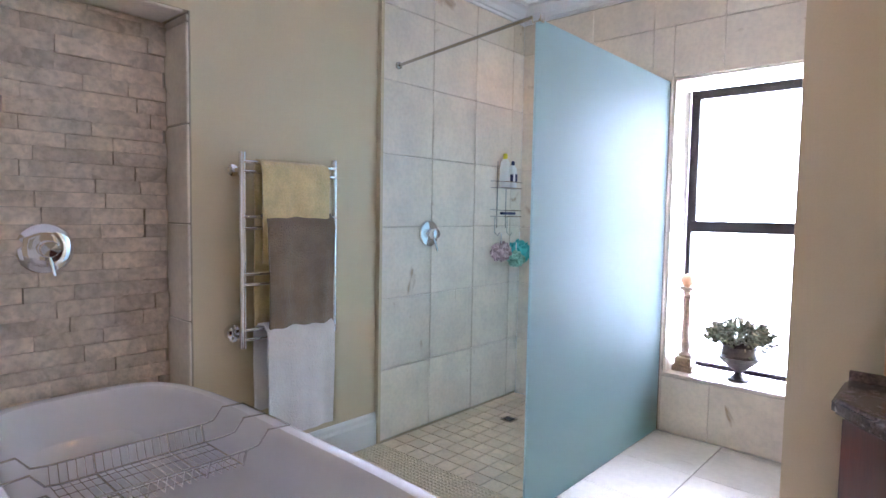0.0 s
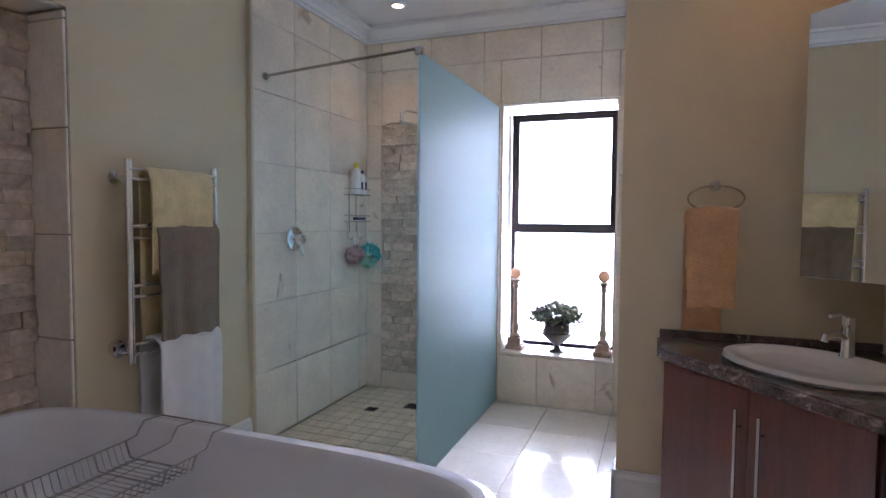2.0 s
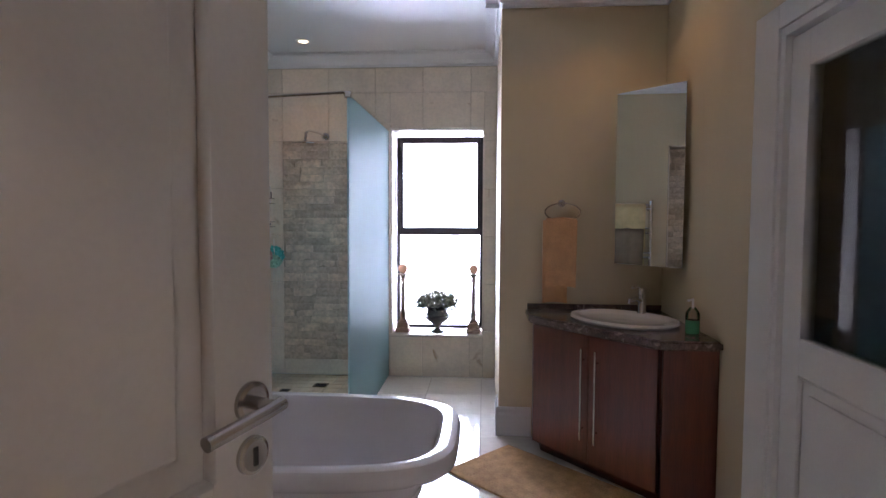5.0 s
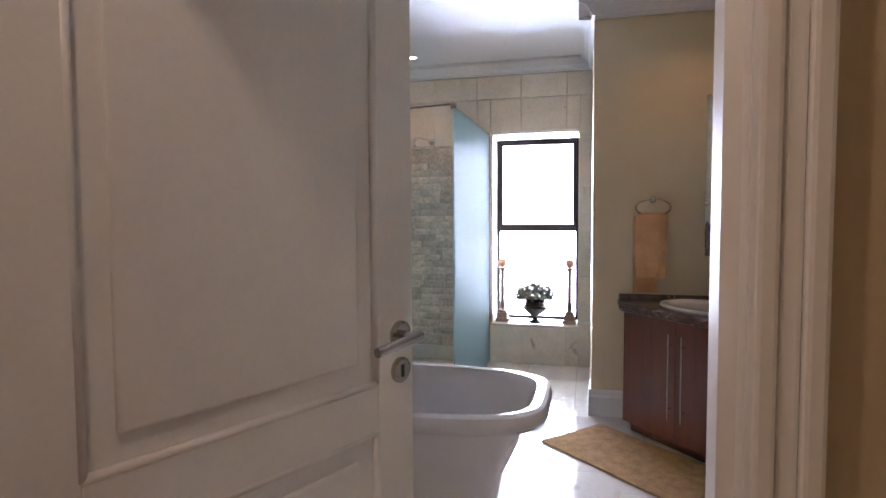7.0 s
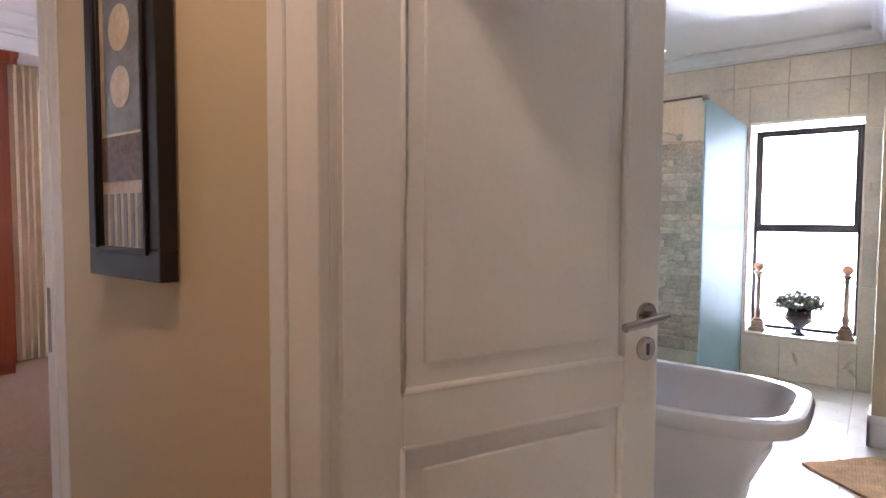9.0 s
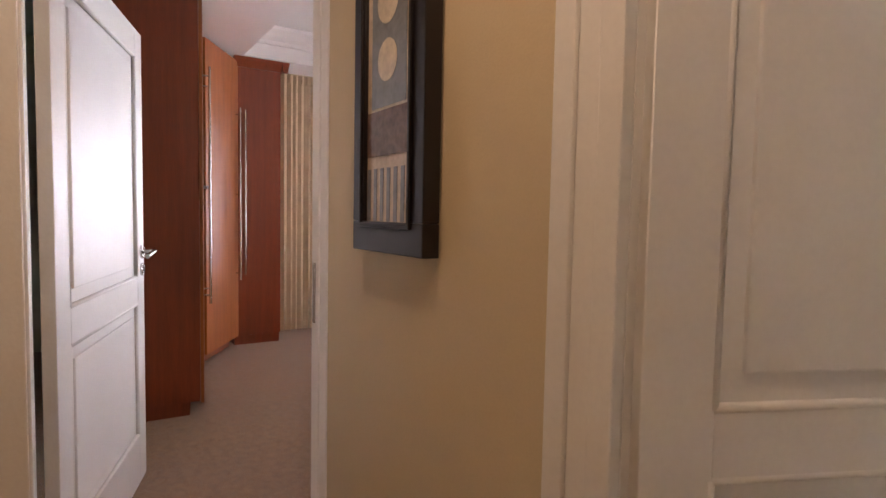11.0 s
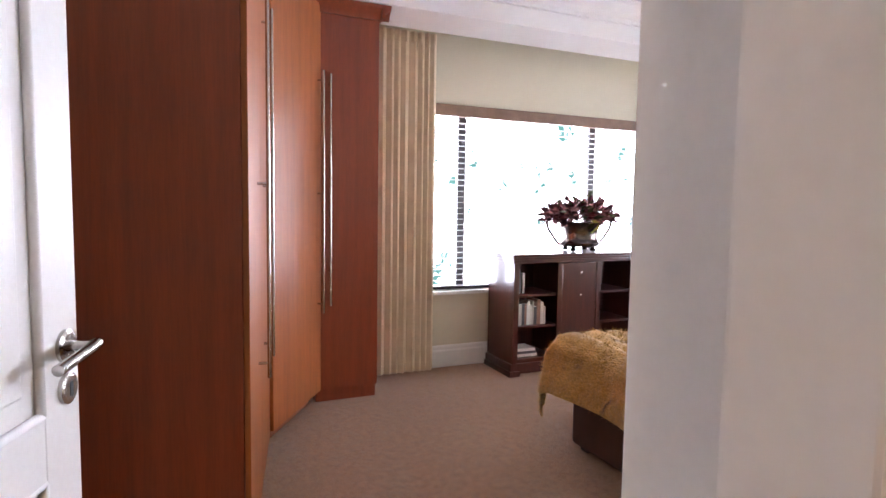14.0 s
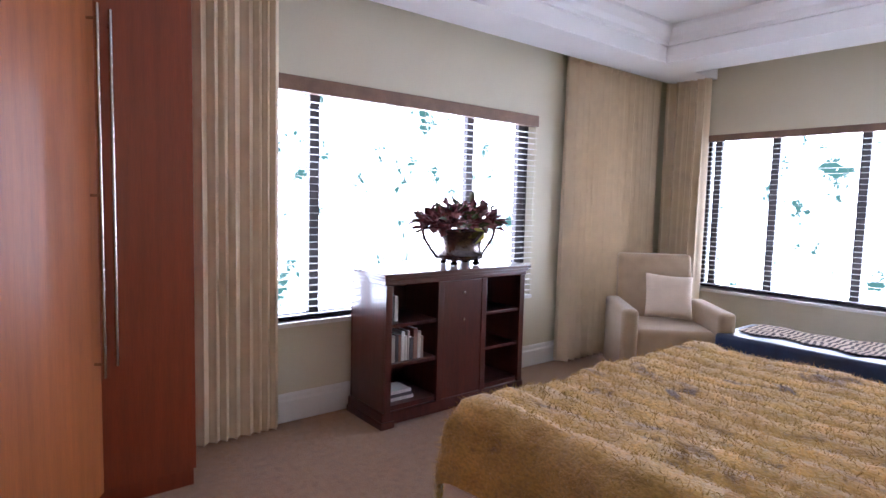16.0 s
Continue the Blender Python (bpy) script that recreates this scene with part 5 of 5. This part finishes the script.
# ---- ottoman bench ----
ot = thing("ottoman", pose(-5.70, 2.78, 0), "navy leather ottoman bench below the window", "ottoman")
part("body", soft([((0, 0, 0.04), (1.75, 0.62, 0.30))], 0.02), NAVY, ot)
part("seat_pad", soft([((-0.015, -0.015, 0.30), (1.765, 0.635, 0.45))], 0.035), NAVY, ot)
for x in (0.06, 1.69):
    for yq in (0.06, 0.56):
        part("foot", boxes(((x - 0.025, yq - 0.025, 0), (x + 0.025, yq + 0.025, 0.05)), bevel=0.003), BLACKP, ot)
ZEB = bpy.data.materials.new("zebra_hide")
ZEB.use_nodes = True
zn = ZEB.node_tree
wv, cr, tcz = zn.nodes.new("ShaderNodeTexWave"), zn.nodes.new("ShaderNodeValToRGB"), zn.nodes.new("ShaderNodeTexCoord")
wv.inputs["Scale"].default_value, wv.inputs["Distortion"].default_value, wv.inputs["Detail"].default_value = 8, 7, 2
wv.inputs["Detail Scale"].default_value = 0.8
cr.color_ramp.elements[0].position, cr.color_ramp.elements[1].position = 0.42, 0.52
cr.color_ramp.elements[0].color, cr.color_ramp.elements[1].color = (0.05, 0.03, 0.025, 1), (0.46, 0.35, 0.26, 1)
zn.links.new(tcz.outputs["Object"], wv.inputs["Vector"])
zn.links.new(wv.outputs["Fac"], cr.inputs["Fac"])
zn.links.new(cr.outputs["Color"], zn.nodes["Principled BSDF"].inputs["Base Color"])
zn.nodes["Principled BSDF"].inputs["Roughness"].default_value = 0.9
zr = thing("zebra_throw", pose(-5.62, 3.12, 0.452), "zebra striped hide lying on the ottoman", "throw")
bm = sheet(bmesh.new(), lambda u, v: Vector((u * 1.6, (v - 0.5) * (0.42 + 0.10 * math.sin(u * 9) * math.sin(u * 23)) + 0.04, 0.012 + 0.008 * noise.noise((u * 9, v * 5, 1)))), 50, 12, 0.005)
part("hide", bm, ZEB, zr, smooth=80)

# ---- bed ----
FUR = mat("faux_fur", (0.62, 0.385, 0.11), 0.95, vary=0.28, scale=5, bump=0.7, fine=70, stretch=(1, 1.6, 1.6), second=(0.15, 0.095, 0.06), blotch=0.035, sheen=0.4)
bed = thing("bed", pose(-5.28, -0.12, 0), "upholstered dark brown bed base with a thick mattress", "bed")
BASE = mat("dark_brown_upholstery", (0.07, 0.035, 0.025), 0.7, vary=0.2, bump=0.2, fine=200)
MATT = mat("mattress_cloth", (0.6, 0.55, 0.5), 0.9)
part("base", soft([((0.03, 0.03, 0.03), (2.05, 1.70, 0.32))], 0.03), BASE, bed)
part("mattress", soft([((0.02, 0.02, 0.32), (2.06, 1.71, 0.55))], 0.05), MATT, bed)
part("headboard", soft([((2.06, -0.05, 0.05), (2.11, 1.78, 1.15))], 0.02), BASE, bed)
for x in (0.1, 1.95):
    for yq in (0.1, 1.63):
        part("foot", boxes(((x - 0.03, yq - 0.03, 0), (x + 0.03, yq + 0.03, 0.05))), BLACKP, bed)
cv = thing("bedspread", pose(-5.28, -0.12, 0), "golden brown faux fur bedspread with dark flecks", "bedspread")


def fold_over(s, edge, drop):
    """Distance s inwards from the hem to (inwards, height) over a rounded edge."""
    r = 0.10
    if s < drop:
        return -0.045 - 0.03 * (1 - s / drop), -(drop - s) - r
    q = (s - drop) / (r * 1.57)
    if q < 1:
        return -0.045 + (r + 0.0) * (1 - math.cos(q * 1.57)), -r + r * math.sin(q * 1.57)
    return 0.055 + (s - drop - r * 1.57), 0.0


def spread(u, v):
    drop = 0.20
    LX, LY = 2.0 + drop + 0.10, 1.73 + 2 * drop + 0.22
    sx, sy = u * LX, v * LY
    ax, hx_ = fold_over(sx, 0, drop)
    if sy < LY / 2:
        ay, hy = fold_over(sy, 0, drop)
    else:
        ay, hy = fold_over(LY - sy, 0, drop)
        ay = 1.73 - ay
    z = 0.62 + min(hx_, hy) if (hx_ < 0 or hy < 0) else 0.62
    if hx_ < 0 and hy < 0:
        z = 0.62 + min(hx_, hy) + max(hx_, hy) * 0.55
    ridge = 0.020 * abs(math.sin(sy * math.pi / 0.135)) ** 0.7
    n = 0.022 * noise.noise((sx * 2.2, sy * 2.2, 0)) + 0.010 * noise.noise((sx * 9, sy * 9, 3)) + 0.006 * noise.noise((sx * 26, sy * 40, 5))
    z += (ridge + n) * (1.0 if hx_ >= -0.02 and hy >= -0.02 else 0.3)
    ax -= 0.0 if hx_ >= 0 else (0.02 * math.sin(sy * 7) + n)
    if hy < 0:
        ay += (-1 if sy < LY / 2 else 1) * (0.02 * math.sin(sx * 7) + n + 0.02)
    return Vector((ax, ay, z))


part("fur_cloth", sheet(bmesh.new(), spread, 170, 190, 0.012), FUR, cv, smooth=80)
bm = bmesh.new()
random.seed(31)
for i in range(26000):
    a, c = random.random(), random.random()
    p, q1, q2 = spread(a, c), spread(min(1, a + 0.004), c), spread(a, min(1, c + 0.004))
    n = (q1 - p).cross(q2 - p)
    if n.length < 1e-9:
        continue
    n.normalize()
    t1 = Vector((random.uniform(-1, 1), random.uniform(-1, 1), random.uniform(-1, 0.3)))
    dr_ = (n * 0.55 + t1 * 0.6).normalized()
    L_ = random.uniform(0.014, 0.034)
    sd = dr_.orthogonal().normalized() * 0.0016
    bm.faces.new([bm.verts.new(v) for v in (p + sd, p - sd, p + dr_ * L_)])
tagged(part("fur", bm, FUR, cv), kind="stuff")
REDC = mat("red_print_cloth", (0.50, 0.05, 0.025), 0.85, vary=0.5, scale=14, bump=0.2, fine=200, second=(0.55, 0.20, 0.05), blotch=0.05)
pillow("scatter_cushion", pose(-3.66, 0.08, 0.745, -52, 0, 40), 0.46, 0.46, 0.16, REDC, "red and orange patterned cushion on the bed")

# ---- tiles and stones, piece by piece ----
tw = structure("wall_tiles_west", boxes(((-2.765, 1.606, 0.0), (-2.7585, 2.945, HC - 0.11))), WGROUT, "pale travertine tiles on the shower wall")
wall_tiles(tw, 1.606, 2.93, 0.0, HC - 0.115, lambda a, z: Matrix.Translation((-2.7445, a, z)) @ pose(0, 0, 0, 0, 0, 90))
tn = structure("wall_tiles_north", boxes(((-2.744, 2.938, 0.0), (WX0, 2.945, HC - 0.11)), ((WX1, 2.938, 0.0), (-0.80, 2.945, HC - 0.11)), ((WX0, 2.938, 0.0), (WX1, 2.945, WZ0 - 0.022)), ((WX0, 2.938, WZ1), (WX1, 2.945, HC - 0.11))), WGROUT, "pale travertine tiles round the window")
SX0, SX1, SZ0, SZ1 = -2.615, -1.80, 0.13, 2.0
wall_tiles(tn, -2.744, -0.80, 0.0, HC - 0.115, lambda a, z: pose(a, 2.925, z), off=0.13, zoff=0.0, holes=((WX0, WX1, WZ0 - 0.022, WZ1), (SX0, SX1, SZ0, SZ1)))
tr2 = structure("niche_tiles", boxes(((-2.978, NY1 - 0.006, 0), (-2.766, NY1 - 0.001, NZ))), GROUT, "pale travertine tiles lining the niche")
for k in range(6):
    z0 = 0.41 * k
    share("tile", tile_mesh("tile", 0.21, min(0.405, NZ - z0 - 0.014), 0.012, STONE_T), tr2, pose(-2.977, NY1 - 0.018, z0))
share("tile", tile_mesh("tile", 0.21, 0.012, 1.6, STONE_T), tr2, pose(-2.977, NY0, NZ - 0.0125))


def stone_cladding(name, a0, a1, z0, z1, place, rh, lens, seed, label, backing):
    """Rows of split stones of uneven depth."""
    random.seed(seed)
    p = structure(name, backing, GROUT, label)
    shapes = {}
    z = z0
    k = 0
    while z < z1 - 0.02:
        h = min(rh * random.choice((0.9, 1.0, 1.0, 1.1)), z1 - z)
        a = a0 - random.uniform(0, lens * 0.8)
        while a < a1 - 0.01:
            b = a + lens * random.choice((0.7, 0.85, 1.0, 1.15))
            x0, x1 = max(a, a0), min(b, a1)
            a = b
            if x1 - x0 < 0.02:
                continue
            w = x1 - x0
            bm = bmesh.new()
            nu, nv = max(3, int(w / 0.05)), 3
            s = random.random() * 50
            dep = random.uniform(0.010, 0.034)
            sheet(bm, lambda u, v: Vector((0.001 + u * (w - 0.002), -dep - 0.008 * noise.noise((u * w * 16 + s, v * h * 18, s)) + (0.006 if u in (0, 1) or v in (0, 1) else 0), 0.001 + v * (h - 0.002))), nu, nv)
            ext = bmesh.ops.extrude_edge_only(bm, edges=[e for e in bm.edges if len(e.link_faces) == 1])
            for q in ext["geom"]:
                if isinstance(q, bmesh.types.BMVert):
                    q.co.y = 0
            share("stone", mesh_of("stone", bm, SPLIT, 35), p, place(x0, z))
            k += 1
        z += h
    return k


stone_cladding("niche_stones", NY0, NY1 - 0.02, 0.5, NZ - 0.014, lambda a, z: Matrix.Translation((-2.975, a, z)) @ pose(0, 0, 0, 0, 0, 90), 0.060, 0.235, 1,
               "split travertine bricks lining the bath niche", boxes(((-2.98, NY0, 0.0), (-2.974, NY1 - 0.02, NZ - 0.014))))
stone_cladding("shower_stones", SX0, SX1, SZ0, SZ1, lambda a, z: pose(a, 2.936, z), 0.062, 0.24, 2, "split travertine strips behind the shower",
               boxes(((SX0, 2.931, SZ0), (SX1, 2.937, SZ1))))

# floors
fl = structure("floor_tiles", boxes(((-2.76, -1.66, -0.0115), (0.17, 2.93, -0.008))), GROUT, "polished pale travertine floor tiles")


def floor_grid(parent, x0, x1, y0, y1, step, d, m, skip, ox=0.0, oy=0.0, g=0.003, name="tile", bev=0.0015):
    y = y0 - oy
    while y < y1:
        x = x0 - ox
        while x < x1:
            a, b, c, e = max(x, x0), min(x + step, x1), max(y, y0), min(y + step, y1)
            x += step
            if b - a < 0.02 or e - c < 0.02 or skip((a + b) / 2, (c + e) / 2):
                continue
            w, h = round(b - a - g, 4), round(e - c - g, 4)
            key = ("f", w, h, m.name)
            if key not in TILE_CACHE:
                TILE_CACHE[key] = mesh_of(name, boxes(((0, 0, 0), (w, h, d)), bevel=bev, seg=1), m, False)
            share(name, TILE_CACHE[key], parent, pose(a, c, -0.0079))
        y += step


floor_grid(fl, -1.71, 0.17, -1.66, 2.925, 0.42, 0.0079, FLOOR_T, lambda x, y: False, ox=0.04, oy=0.10)
floor_grid(fl, -2.76, -1.713, -1.66, 1.60, 0.42, 0.0079, FLOOR_T, lambda x, y: False, oy=0.10)
sf = structure("shower_floor", boxes(((-2.744, 1.605, -0.0079), (-1.715, 2.925, -0.005))), WGROUT, "small tumbled stone tiles on the shower floor")
floor_grid(sf, -2.74, -1.718, 1.61, 2.92, 0.102, 0.007, MOSAIC, lambda x, y: False, g=0.006, bev=0.002)
